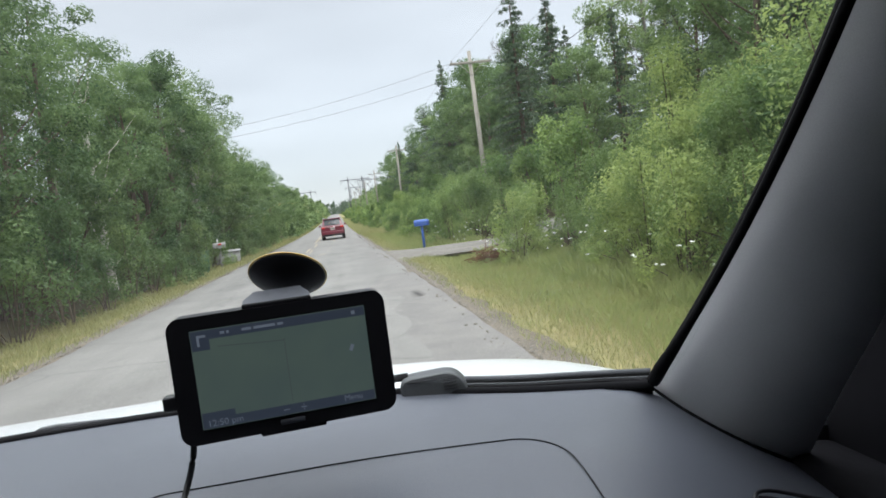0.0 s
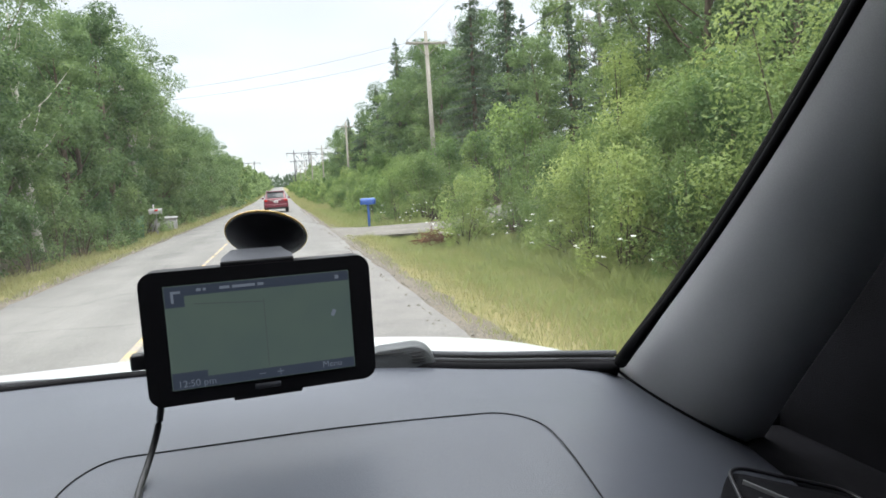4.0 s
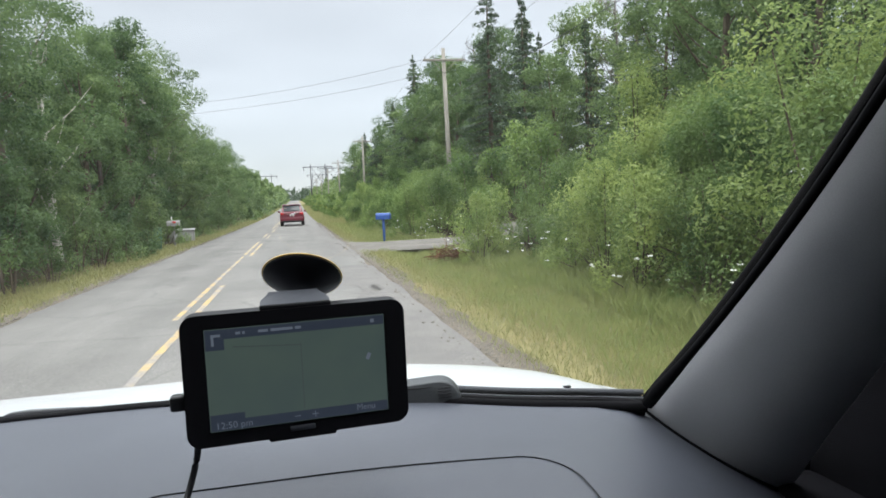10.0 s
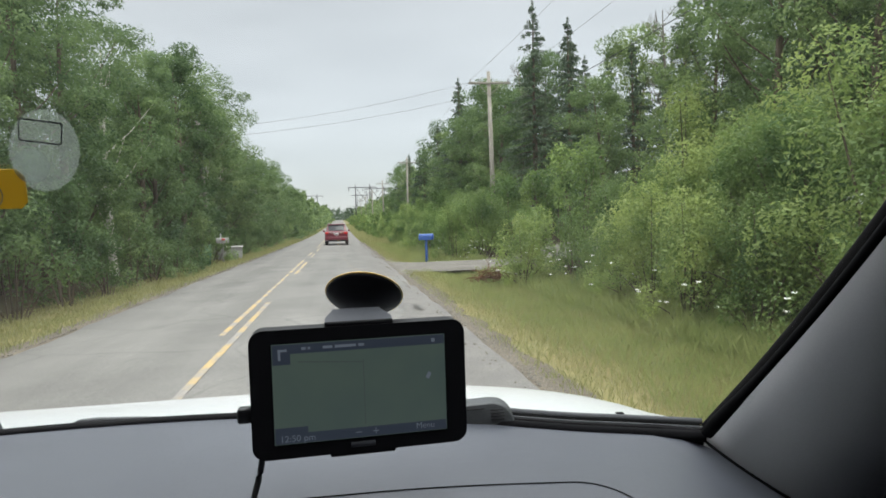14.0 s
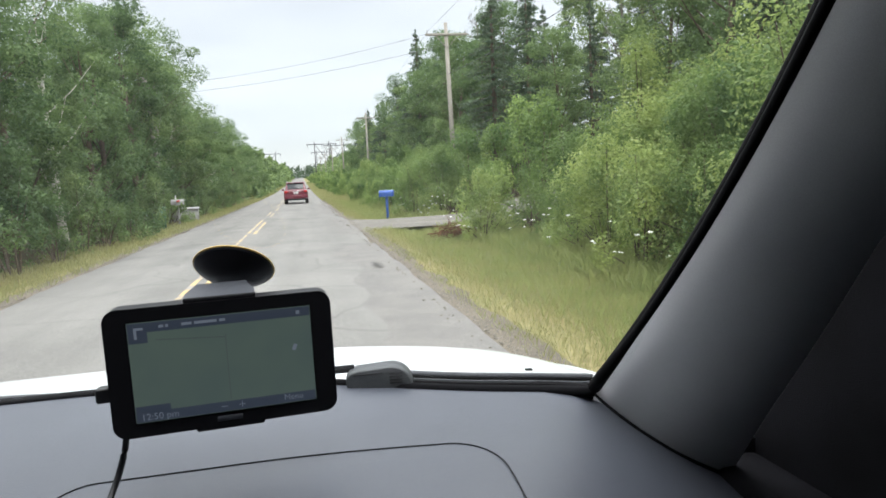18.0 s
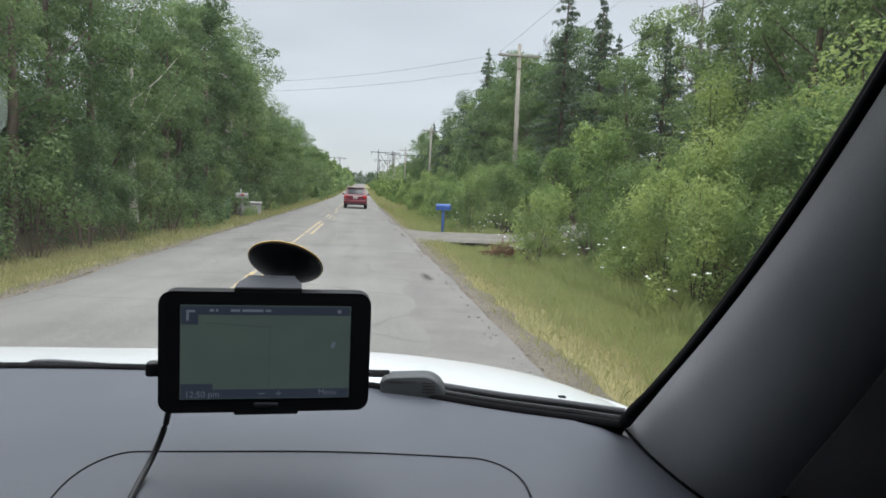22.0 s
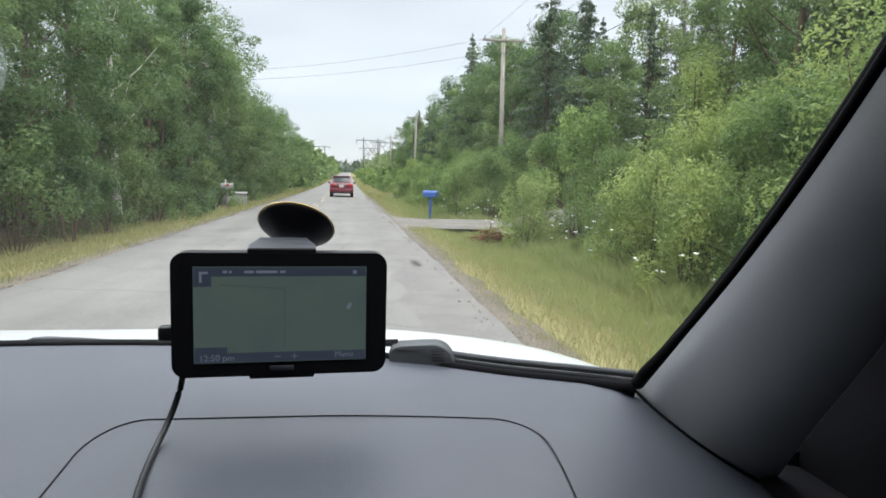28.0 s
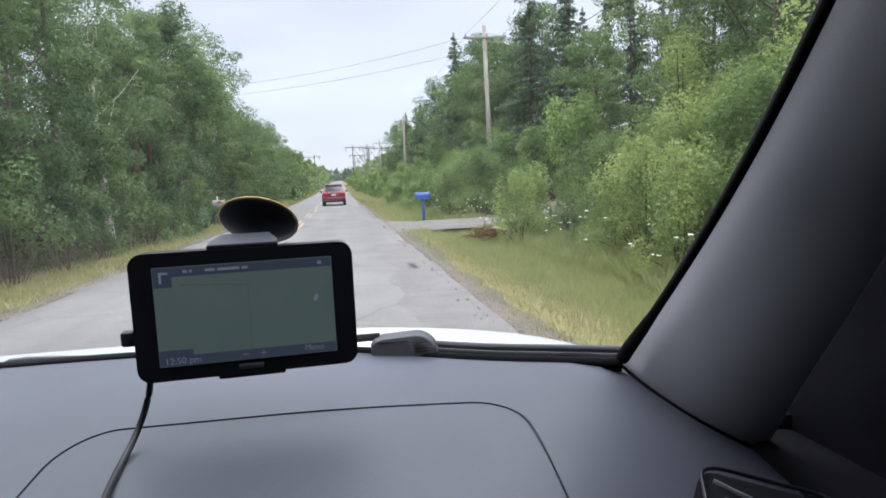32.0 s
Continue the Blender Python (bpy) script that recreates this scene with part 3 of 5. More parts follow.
part("airbag_seam", tube("airbag_seam", seam_line(), 0.00065, 5), M_GROOVE, dash, "thin dark seam of the airbag lid")
vent_bm = box(-0.046, 0.046, -0.075, 0.075, -0.07, 0.0, 0.012, 3)
vent = part("air_vent", vent_bm, M_DARK, dash, "black side air vent", m=pose(0.297, 0.315, 1.246, 4, 12, -25))
rim_pts = []
for cx_, cy_, a0 in ((0.028, 0.057, 0), (-0.028, 0.057, 90), (-0.028, -0.057, 180), (0.028, -0.057, 270)):
    rim_pts += [(cx_ + 0.018 * math.cos(radians(a0 + q)), cy_ + 0.018 * math.sin(radians(a0 + q)), 0.001) for q in spaced(0, 90, 6)]
part("vent_rim", tube("vent_rim", rim_pts + rim_pts[:1], 0.0015, 6), M_BLACK, vent, "glossy black rim")
for i in range(6):
    part("vent_slat", box(-0.030, 0.030, -0.0007, 0.0007, -0.004, 0.002, 0.0004, 1), M_COWL, vent, m=pose(-0.012 + 0.005 * i, 0.040 - 0.020 * i, 0.001, 0, 0, -27))
grille = [(-0.320, 0.612), (-0.350, 0.574), (-0.64, 0.574), (-0.64, 0.620)]
gv = [(x, y, dash_z(x, y) + h) for h in (0.0004, 0.002) for x, y in grille]
slot = part("defroster_grille", mesh_from("defroster_grille", gv, [(0, 1, 2, 3), (7, 6, 5, 4)] + [(k, (k + 1) % 4, 4 + (k + 1) % 4, 4 + k) for k in range(4)]), M_DASH, dash, "dark grey defroster grille with pale edge")
part("grille_edge", tube("grille_edge", [gv[4 + k % 4] for k in range(5)], 0.0009, 5), M_POD, slot)
for k in range(9):
    yy = 0.579 + 0.0042 * k
    part("grille_slit", box(-0.14, 0.14, -0.0009, 0.0009, -0.0004, 0.0008), M_GROOVE, slot, m=pose(-0.49, yy, dash_z(-0.49, yy) + 0.0022))
seal = part("windshield_seal", tube("windshield_seal", [(x, cowl_y(x) + 0.004, 1.2665 - dip(x)) for x in spaced(CX - 0.704, CX + 0.704, 50)], 0.0065, 8), M_RUBBER, car)
part("seal_skirt", sheet("seal_skirt", lambda x, v: (x, cowl_y(x) + 0.012 + 0.004 * v, 1.2665 - dip(x) - 0.12 * v), spaced(CX - 0.706, CX + 0.706, 50), [0, 0.5, 1]), M_RUBBER, car)
solid(car.children[-1], 0.004)


def shield_pt(u, s, inset=0.0):
    x = CX + (0.728 - 0.055 * s) * u
    return (x, cowl_y(x) + 0.010 - 0.585 * s, 1.258 + 0.585 * s - inset)


shield = part("windshield", sheet("windshield", shield_pt, spaced(-1, 1, 41), spaced(0, 1, 17)), M_GLASS, car, "clear laminated windshield")
shield.visible_shadow = False

# decals that paint a reflection, below the middle of the glass's upper edge
def on_glass(a, b, back):
    """A point of the glass's inner side, a across and b up from the middle of the round reflection decal, which sits
    askew.
    """
    x, z = -0.270 + a + 0.56 * b, 1.573 - 0.19 * a + b
    return (x, cowl_y(x) + 0.010 - (z - 1.258) - back, z - back)


def decal(name, outline, material, parent, back, label=""):
    ring = [on_glass(a, b, k) for k in (back, back + 0.0006) for a, b in outline]
    n = len(outline)
    faces = [tuple(range(n)), tuple(range(2 * n - 1, n - 1, -1))] + [(k, (k + 1) % n, n + (k + 1) % n, n + k) for k in range(n)]
    return part(name, mesh_from(name, ring, faces), material, parent, label)


def oval(cx, cz, rx, rz, n=32):
    return [(cx + rx * math.cos(2 * math.pi * k / n), cz + rz * math.sin(2 * math.pi * k / n)) for k in range(n)]


def slanted(cx, cz, hx, hz, lean=0.0, cut=0.0):
    pts = [(-hx + cut, -hz), (hx - cut, -hz), (hx, -hz + cut), (hx, hz - cut), (hx - cut, hz), (-hx + cut, hz), (-hx, hz - cut), (-hx, -hz + cut)]
    c, w = math.cos(radians(lean)), math.sin(radians(lean))
    return [(cx + a * c - b * w, cz + a * w + b * c) for a, b in pts]


M_FILM = glass_mat("reflection_film", 0.0)
fn, fl_ = M_FILM.node_tree.nodes, M_FILM.node_tree.links
f_mix = next(k for k in fn if k.type == "MIX_SHADER")
f_diff, f_tl, f_add = fn.new("ShaderNodeBsdfDiffuse"), fn.new("ShaderNodeBsdfTranslucent"), fn.new("ShaderNodeMixShader")
f_diff.inputs[0].default_value = (0.24, 0.26, 0.25, 1)
f_tl.inputs[0].default_value = (0.28, 0.31, 0.29, 1)
f_noise, f_range = fn.new("ShaderNodeTexNoise"), fn.new("ShaderNodeMapRange")
f_noise.inputs["Scale"].default_value = 45.0
f_range.inputs[1].default_value, f_range.inputs[2].default_value = 0.3, 0.7
f_range.inputs[3].default_value, f_range.inputs[4].default_value = 0.14, 0.32
fl_.new(f_noise.outputs[0], f_range.inputs[0])
fl_.new(f_range.outputs[0], f_mix.inputs[0])
fl_.new(f_diff.outputs[0], f_add.inputs[1])
fl_.new(f_tl.outputs[0], f_add.inputs[2])
fl_.new(f_add.outputs[0], f_mix.inputs[2])
f_add.inputs[0].default_value = 0.6
# even colours for the outlines and yellow part of the painted reflection
M_REFLECT_LINE = mat("reflection_outline", (0.20, 0.21, 0.20), 0.7, other=(0.27, 0.275, 0.26), scale=60, fine=(200, 0.15))
M_GOLD = leaf_mat("yellow_reflection", (0.50, 0.37, 0.05), (0.58, 0.46, 0.11), 0.5, vary=0.0)
film = thing("windshield_sticker", "round grey decal painted for a reflection in the windshield", "sticker", group="windshield stickers")
def outline_ring(name, outer, inner, parent, back, label):
    """A thin flat outline between two loops of equal count."""
    n = len(outer)
    vs = [on_glass(a, b, k) for k in (back, back + 0.0004) for a, b in outer + inner]
    part(name, mesh_from(name, vs, [(2 * n * f + k, 2 * n * f + (k + 1) % n, 2 * n * f + n + (k + 1) % n, 2 * n * f + n + k) for f in (0, 1) for k in range(n)]), M_REFLECT_LINE, parent, label)


decal("film", oval(0, 0, 0.0235, 0.0275), M_FILM, film, 0.0015)
outline_ring("printed_frame", slanted(-0.0035, 0.0135, 0.0142, 0.0072, 3, 0.001), slanted(-0.0035, 0.0135, 0.0134, 0.0064, 3, 0.001), film, 0.0024, "dark rectangle outline of the reflection")
decal("printed_seal", oval(-0.008, -0.010, 0.0125, 0.0120, 24), M_FILM, film, 0.0026)
gold = thing("windshield_sticker", "yellow ringed decal painted for a reflection in the windshield", "sticker", group="windshield stickers")
decal("paper", slanted(-0.0320, -0.0320, 0.0215, 0.0145, 10, 0.005), M_GOLD, gold, 0.0015)
outline_ring("printed_circle", oval(-0.0374, -0.0365, 0.0112, 0.0112, 28), oval(-0.0374, -0.0365, 0.0104, 0.0104, 28), gold, 0.0024, "thin ring outline of the reflection")

# pillars: rounded trim with a black seal along the glass
P0 = Vector((0.364, 0.677, 1.268))


def pillar_edge(s):
    b = max(s, 0.0)
    return P0 + Vector((0.002 + 0.08 * b - 0.175 * b * b, -0.60 * s, 0.60 * s))


def pillar_pt(u, s):
    q = u * math.pi / 2
    e = pillar_edge(s)
    wide = min(0.108, max(0.064, 0.098 - 0.09 * s))
    deep = min(0.20, max(0.14, 0.160 - 0.08 * s))
    drop = min(0.05, max(-0.03, -0.12 * s))
    across, back = 1 - math.cos(q), 0.95 * math.sin(q) + 0.05 * u
    return e + Vector((wide * across + 0.002, -deep * back, -drop * back))


def mirrored(fn):
    return lambda u, s: Vector((2 * CX - fn(u, s)[0], fn(u, s)[1], fn(u, s)[2]))


for side, fn in (("r", pillar_pt), ("l", mirrored(pillar_pt))):
    tr = part("pillar_trim", sheet("pillar_trim", fn, spaced(0, 1, 21), spaced(-0.26, 1.0, 33)), M_TRIM, car, "grey moulded windshield pillar trim")
    flip = 1 if side == "r" else -1
    edge_pts = [pillar_edge(s) for s in spaced(-0.11, 1.0, 25)]
    if side == "l":
        edge_pts = [Vector((2 * CX - p.x, p.y, p.z)) for p in edge_pts]
    part("pillar_seal", tube("pillar_seal", [p + Vector((0.002 * flip, 0.004, 0)) for p in edge_pts], 0.0045, 8), M_RUBBER, tr)
    # the black print of the glass runs down the pillar and swells into the lower corner
    eye = Vector((2 * CX * (side == "l"), 0, 1.5))
    runs = spaced(-0.03, 1.0, 30)
    inner = [eye + (pillar_edge(s) + Vector((0.0045, 0, 0)) - Vector((0, 0, 1.5))) * 0.94 for s in runs]
    if side == "l":
        inner = [Vector((2 * CX - (p.x - 2 * CX), p.y, p.z)) for p in inner]
    part("frit_band", tube("frit_band", inner, [0.0040 + 0.0034 * math.exp(-((max(s, 0.0) / 0.07) ** 2)) for s in runs], 8), M_RUBBER, car, "black printed edge of the windshield")


def pillar_foot(u):
    """Where the pillar trim sinks into the dashboard."""
    lo, hi = -0.26, 0.10
    for _ in range(30):
        mid = (lo + hi) / 2
        p = pillar_pt(u, mid)
        lo, hi = (mid, hi) if p.z < dash_z(p.x, p.y) else (lo, mid)
    return pillar_pt(u, lo)


# a raised black tube draws the shade in the joint as a solid line
foot = [pillar_foot(u) for u in spaced(0.02, 0.96, 16)]
part("pillar_gap", tube("pillar_gap", [p + Vector((-0.002, -0.003, 0.001)) for p in foot], [0.0018 + 0.0012 * k / 15 for k in range(16)], 8), M_RUBBER, dash, "black tube drawn for the shaded gap between dashboard and pillar trim")


def hood_edge(y):
    """Height of the hood's side edge."""
    w = y - 0.80
    return 1.246 - 0.019 * w - 0.255 * max(w, 0) ** 2 - 0.31 * 0.48 ** 2 - 0.4 * 0.18 ** 2


# cabin shell: roof, doors, rear, floor
roof_in = part("roof_lining", box(CX - 0.88, CX + 0.88, -2.3, 0.27, 1.835, 1.855), M_LINING, car)
for sx in (-1, 1):
    dr = part("door", box(CX + sx * 0.93 - 0.03, CX + sx * 0.93 + 0.03, -0.55, 0.62, 0.42, 1.30, 0.015), M_WHITE, car, "white front door with dark inner panel")
    px = CX + sx * 0.885
    # right panel also rises over the window as a near-black sheet for cabin shade
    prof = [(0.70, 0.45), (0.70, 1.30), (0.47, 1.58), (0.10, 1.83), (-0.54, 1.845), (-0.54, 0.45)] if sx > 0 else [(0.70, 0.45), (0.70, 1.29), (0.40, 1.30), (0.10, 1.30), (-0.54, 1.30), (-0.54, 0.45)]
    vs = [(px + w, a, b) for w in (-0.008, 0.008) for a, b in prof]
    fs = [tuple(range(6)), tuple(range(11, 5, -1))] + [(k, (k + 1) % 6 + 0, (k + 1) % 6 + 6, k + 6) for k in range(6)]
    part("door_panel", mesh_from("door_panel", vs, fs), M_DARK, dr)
    rd = part("rear_door", box(CX + sx * 0.93 - 0.03, CX + sx * 0.93 + 0.03, -1.55, -0.56, 0.42, 1.30, 0.015), M_WHITE, car)
    part("side_panel", box(CX + sx * 0.885 - 0.008, CX + sx * 0.885 + 0.008, -2.3, -0.545, 0.45, 1.30, 0.004), M_DARK, rd)
    part("door_post", box(px - 0.02, px + 0.02, -0.62, -0.53, 1.295, 1.84, 0.008), M_DARK, car)
    part("rear_post", box(px - 0.02, px + 0.02, -2.34, -2.02, 1.295, 1.84, 0.008), M_DARK, car)
    # unseen windows made opaque and dark to keep side light off the pillar
    part("side_window", box(CX + sx * 0.91 - 0.003, CX + sx * 0.91 + 0.003, -0.52, 0.35, 1.31, 1.80), M_DARKGLASS, dr)
    part("rear_window", box(CX + sx * 0.91 - 0.003, CX + sx * 0.91 + 0.003, -2.0, -0.64, 1.31, 1.80), M_DARKGLASS, rd)
    arch = lambda y: max(0.42, math.sqrt(max(0.0, 0.40 ** 2 - (y - 1.25) ** 2)) + 0.34 if abs(y - 1.25) < 0.40 else 0.42)
    fend = part("fender", sheet("fender", lambda y, v: (CX + sx * (0.885 + 0.03 * math.sin(math.pi * v)), y, arch(y) + (hood_edge(y) - arch(y)) * v), spaced(0.63, 1.93, 40), spaced(0, 1, 7)), M_WHITE, car)
    solid(fend, 0.012, 0.0)
    part("quarter_panel", box(CX + sx * 0.93 - 0.03, CX + sx * 0.93 + 0.03, -2.55, -1.56, 0.42, 1.30, 0.015), M_WHITE, car)
for sx in (-1, 1):
    frame_line = [(CX + sx * 0.915, a, b) for a, b in ((0.64, 1.27), (0.50, 1.45), (0.30, 1.68), (0.10, 1.835), (-0.10, 1.868), (-2.45, 1.868), (-2.56, 1.80))]
    part("roof_frame", tube("roof_frame", frame_line, 0.028, 8), M_WHITE, car)
    part("window_post", box(CX + sx * 0.93 - 0.02, CX + sx * 0.93 + 0.02, -0.61, -0.54, 1.29, 1.86, 0.01), M_BLACK, car)
    part("rear_corner", box(CX + sx * 0.93 - 0.025, CX + sx * 0.93 + 0.025, -2.56, -2.02, 1.29, 1.86, 0.012), M_WHITE, car)
part("tailgate", box(CX - 0.92, CX + 0.92, -2.6, -2.54, 0.45, 1.80, 0.02), M_WHITE, car)
part("cabin_rear", box(CX - 0.88, CX + 0.88, -2.36, -2.31, 0.45, 1.845), M_DARK, car)
part("floor_pan", box(CX - 0.88, CX + 0.88, -2.5, 1.7, 0.38, 0.44), M_DARK, car)
# added black plate that blocks a bright gap under the pillar
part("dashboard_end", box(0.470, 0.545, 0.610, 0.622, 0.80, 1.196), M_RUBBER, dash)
# made-up near-black block that darkens the dashboard beside the pillar foot
part("door_trim", box(0.456, 0.526, 0.36, 0.61, 1.02, 1.186, 0.018, 3), M_DARK, car, "near-black block added for the shade beside the pillar foot")
corner_line = [(0.290, 0.716, 1.2590), (0.318, 0.700, 1.2560), (0.338, 0.686, 1.2545), (0.352, 0.673, 1.2545)]
part("corner_seal", tube("corner_seal", corner_line, [0.003, 0.006, 0.0075, 0.006], 10), M_RUBBER, car, "black rubber at the foot of the pillar")
part("firewall", box(CX - 0.73, CX + 0.73, 0.86, 0.89, 0.44, 1.20), M_DARK, car)
part("roof", box(CX - 0.93, CX + 0.93, -2.55, 0.30, 1.862, 1.90, 0.018, 3), M_WHITE, car)
part("front_bumper", box(CX - 0.88, CX + 0.88, 1.80, 1.99, 0.42, 0.87, 0.06, 3), M_WHITE, car)


def hood_pt(u, v):
    x = CX + 0.88 * u
    y0 = cowl_y(x) + 0.052
    y = y0 + (1.95 - y0) * v
    w = y - 0.80
    z = 1.246 - 0.019 * w - 0.255 * w * w * (1 if w > 0 else 0)
    dx = abs(x - CX)
    z += 0.007 * (1 - bulge(dx, 0.30, 0.60)) - 0.31 * max(0.0, dx - 0.40) ** 2 - 0.4 * max(0.0, dx - 0.70) ** 2
    return (x, y, z)


hood = part("hood", sheet("hood", hood_pt, spaced(-1, 1, 41), [i / 30 for i in range(31)]), M_WHITE, car, "glossy white hood")
solid(hood, 0.012)
cowl = part("cowl_panel", sheet("cowl_panel", lambda u, v: (CX + 0.73 * u, cowl_y(CX + 0.73 * u) + 0.012 + 0.055 * v, 1.252 - 0.010 * math.sin(math.pi * v) - dip(CX + 0.73 * u) - 0.26 * max(0.0, abs(0.73 * u) - 0.40) ** 2),
                               spaced(-1, 1, 41), spaced(0, 1, 7)), M_COWL, car, "grey plastic cowl below the glass")
solid(cowl, 0.006)


def hood_z(x, y):
    w = y - 0.80
    dx = abs(x - CX)
    return 1.246 - 0.019 * w - 0.255 * max(w, 0) ** 2 + 0.007 * (1 - bulge(dx, 0.30, 0.60)) - 0.31 * max(0.0, dx - 0.40) ** 2


for nx in (0.357, -1.057):
    ny = 0.900
    part("washer_nozzle", box(-0.0055, 0.0055, -0.004, 0.004, 0, 0.0024, 0.001, 2), M_RUBBER, hood, "black washer nozzle", m=pose(nx, ny, hood_z(nx, ny)))


def cover_shape():
    """Flat-topped cover, square at one end and rounded off at the other."""
    prof = [(-0.041, 0.0), (-0.041, 0.024), (-0.037, 0.029), (-0.028, 0.0315), (0.012, 0.033)]
    prof += [(0.014 + 0.027 * math.sin(q), 0.006 + 0.027 * math.cos(q)) for q in spaced(0.1, math.pi / 2, 8)] + [(0.041, 0.0)]
    bm = bmesh.new()
    rings = [[bm.verts.new((a * k, y, b * (0.55 + 0.45 * k))) for a, b in prof] for y, k in ((-0.016, 0.93), (-0.013, 1.0), (0.013, 1.0), (0.016, 0.93))]
    n = len(prof)
    for p, q in zip(rings, rings[1:]):
        for k in range(n):
            bm.faces.new((p[k], p[(k + 1) % n], q[(k + 1) % n], q[k])).smooth = True
    bm.faces.new(rings[0][::-1])
    bm.faces.new(rings[-1])
    bmesh.ops.recalc_face_normals(bm, faces=bm.faces[:])
    return bm


def wiper(x_end, x_tip):
    """A wiper: rounded grey cover over the pivot, arm and rubber blade lying along the cowl."""
    w = new("wiper")
    w.parent = car
    w["label"] = "black wiper with grey pivot cover"
    lx = x_end - 0.082
    y = cowl_y(x_end) + 0.020
    bm = cover_shape()
    cov = part("pivot_cover", bm, M_POD, w, "grey moulded pivot cover", m=pose(lx + 0.041, y + 0.005, 1.2545, 0, -2, -8))
    for k in range(4):
        part("rib", box(-0.008, 0.008, -0.001, 0.001, -0.0006, 0.0006), M_GROOVE, cov, m=pose(0.020, -0.0162, 0.013 + 0.004 * k))
    part("pivot_slot", box(-0.026, 0.010, -0.001, 0.001, -0.0006, 0.0006), M_GROOVE, cov, m=pose(-0.006, -0.0162, 0.027))
    part("arm", tube("arm", [(lx - 0.10 + 0.11 * s, y + 0.035 - 0.018 * s, 1.279 + 0.004 * s) for s in spaced(0, 1, 4)], 0.005, 6), M_RUBBER, w)
    xs = spaced(x_end - (0.02 if x_tip > x_end else 0.07), x_tip, 24)
    line = lambda dy, z: [(x, cowl_y(x) + dy, z - dip(x)) for x in xs]
    part("blade_rail", tube("blade_rail", line(0.034, 1.2760), 0.0036, 8), M_STRIP, w)
    part("blade", tube("blade", line(0.039, 1.2680), 0.0050, 8), M_RUBBER, w)
    part("blade_spring", tube("blade_spring", line(0.023, 1.2718), 0.0014, 6), M_STRIP, w)
    part("blade_edge", tube("blade_edge", line(0.018, 1.2700), 0.0020, 6), M_RUBBER, w)
    return w


wiper(0.156, 0.3645)
wiper(-0.478, -0.84)
tip_line = [(x, cowl_y(x) + 0.010, z) for x, z in ((-0.392, 1.2690), (-0.380, 1.2725), (-0.360, 1.2730), (-0.325, 1.2715), (-0.285, 1.2695), (-0.258, 1.2675))]
part("blade_tip", tube("blade_tip", tip_line, [0.0012, 0.0026, 0.0030, 0.0026, 0.0020, 0.0010], 8), M_COWL, car, "slim grey tip of the resting wiper blade")


def wheel(parent, x, y, r=0.34, w=0.22):
    wb = cyl(r, r, -w / 2, w / 2, 28)
    bmesh.ops.bevel(wb, geom=[e for e in wb.edges if abs(e.verts[0].co.z - e.verts[1].co.z) < 1e-5], offset=0.03, segments=2, affect="EDGES", profile=0.5)
    ty = part("wheel", wb, M_TYRE, parent, m=pose(x, y, r, 0, 90, 0))
    part("rim", cyl(r * 0.62, r * 0.58, -w / 2 - 0.006, w / 2 + 0.006, 20), M_CHROME, ty)


for wx in (CX - 0.70, CX + 0.70):
    for wy in (1.25, -1.75):
        wheel(car, wx, wy)

# ---- the satellite navigator on the windshield ----
nav = thing("satnav", "black portable satellite navigator stuck to the windshield with lit map screen", "navigator", pose(-0.035, 0.530, 1.374, 0, 0, 3.0))
bm = box(-0.088, 0.088, 0.0, 0.020, -0.0525, 0.052)
bmesh.ops.bevel(bm, geom=[e for e in bm.edges if abs(e.verts[0].co.y - e.verts[1].co.y) > 0.01], offset=0.011, segments=6, affect="EDGES", profile=0.5)
nav_body = part("case", bm, M_CASE, nav, "black plastic case with rounded corners")
GRAD = glow_mat("lit_map", (0.30, 0.36, 0.285), 0.185)
gn, gl = GRAD.node_tree.nodes, GRAD.node_tree.links
gt, gm, gc = gn.new("ShaderNodeTexNoise"), gn.new("ShaderNodeMix"), gn.new("ShaderNodeTexCoord")
gt.inputs["Scale"].default_value = 22.0
gm.data_type = "RGBA"
gm.inputs[6].default_value, gm.inputs[7].default_value = (0.215, 0.300, 0.240, 1), (0.135, 0.205, 0.205, 1)
gl.new(gc.outputs["Object"], gt.inputs["Vector"])
gl.new(gt.outputs[0], gm.inputs[0])
gl.new(gm.outputs[2], gn["Principled BSDF"].inputs["Emission Color"])
M_BAR = glow_mat("lit_blue_bar", (0.075, 0.10, 0.15), 0.19)
M_TEXT = glow_mat("lit_text", (0.42, 0.5, 0.62), 0.15)
M_MAPLINE = glow_mat("lit_map_line", (0.15, 0.20, 0.19), 0.17)
screen = part("screen", box(-0.0705, 0.0705, -0.0006, 0.001, -0.0405, 0.0405), GRAD, nav, "lit green-grey map screen")


def on_screen(name, x0, x1, z0, z1, m, lift=0.0010, tilt=0.0):
    return part(name, box(-(x1 - x0) / 2, (x1 - x0) / 2, -0.0001, 0.0001, -(z1 - z0) / 2, (z1 - z0) / 2), m, screen, m=pose((x0 + x1) / 2, -lift, (z0 + z1) / 2, 0, tilt, 0))


on_screen("title_bar", -0.0700, 0.0700, 0.0325, 0.0400, M_BAR)
on_screen("turn_box", -0.0700, -0.0560, 0.0240, 0.0325, M_BAR)
on_screen("bottom_bar", -0.0700, 0.0700, -0.0400, -0.0320, M_BAR)
on_screen("clock_box", -0.0700, -0.0440, -0.0320, -0.0270, M_BAR)
on_screen("turn_arrow", -0.0655, -0.0635, 0.0275, 0.0365, M_TEXT, 0.0014)
on_screen("turn_arrow", -0.0635, -0.0585, 0.0345, 0.0365, M_TEXT, 0.0014)
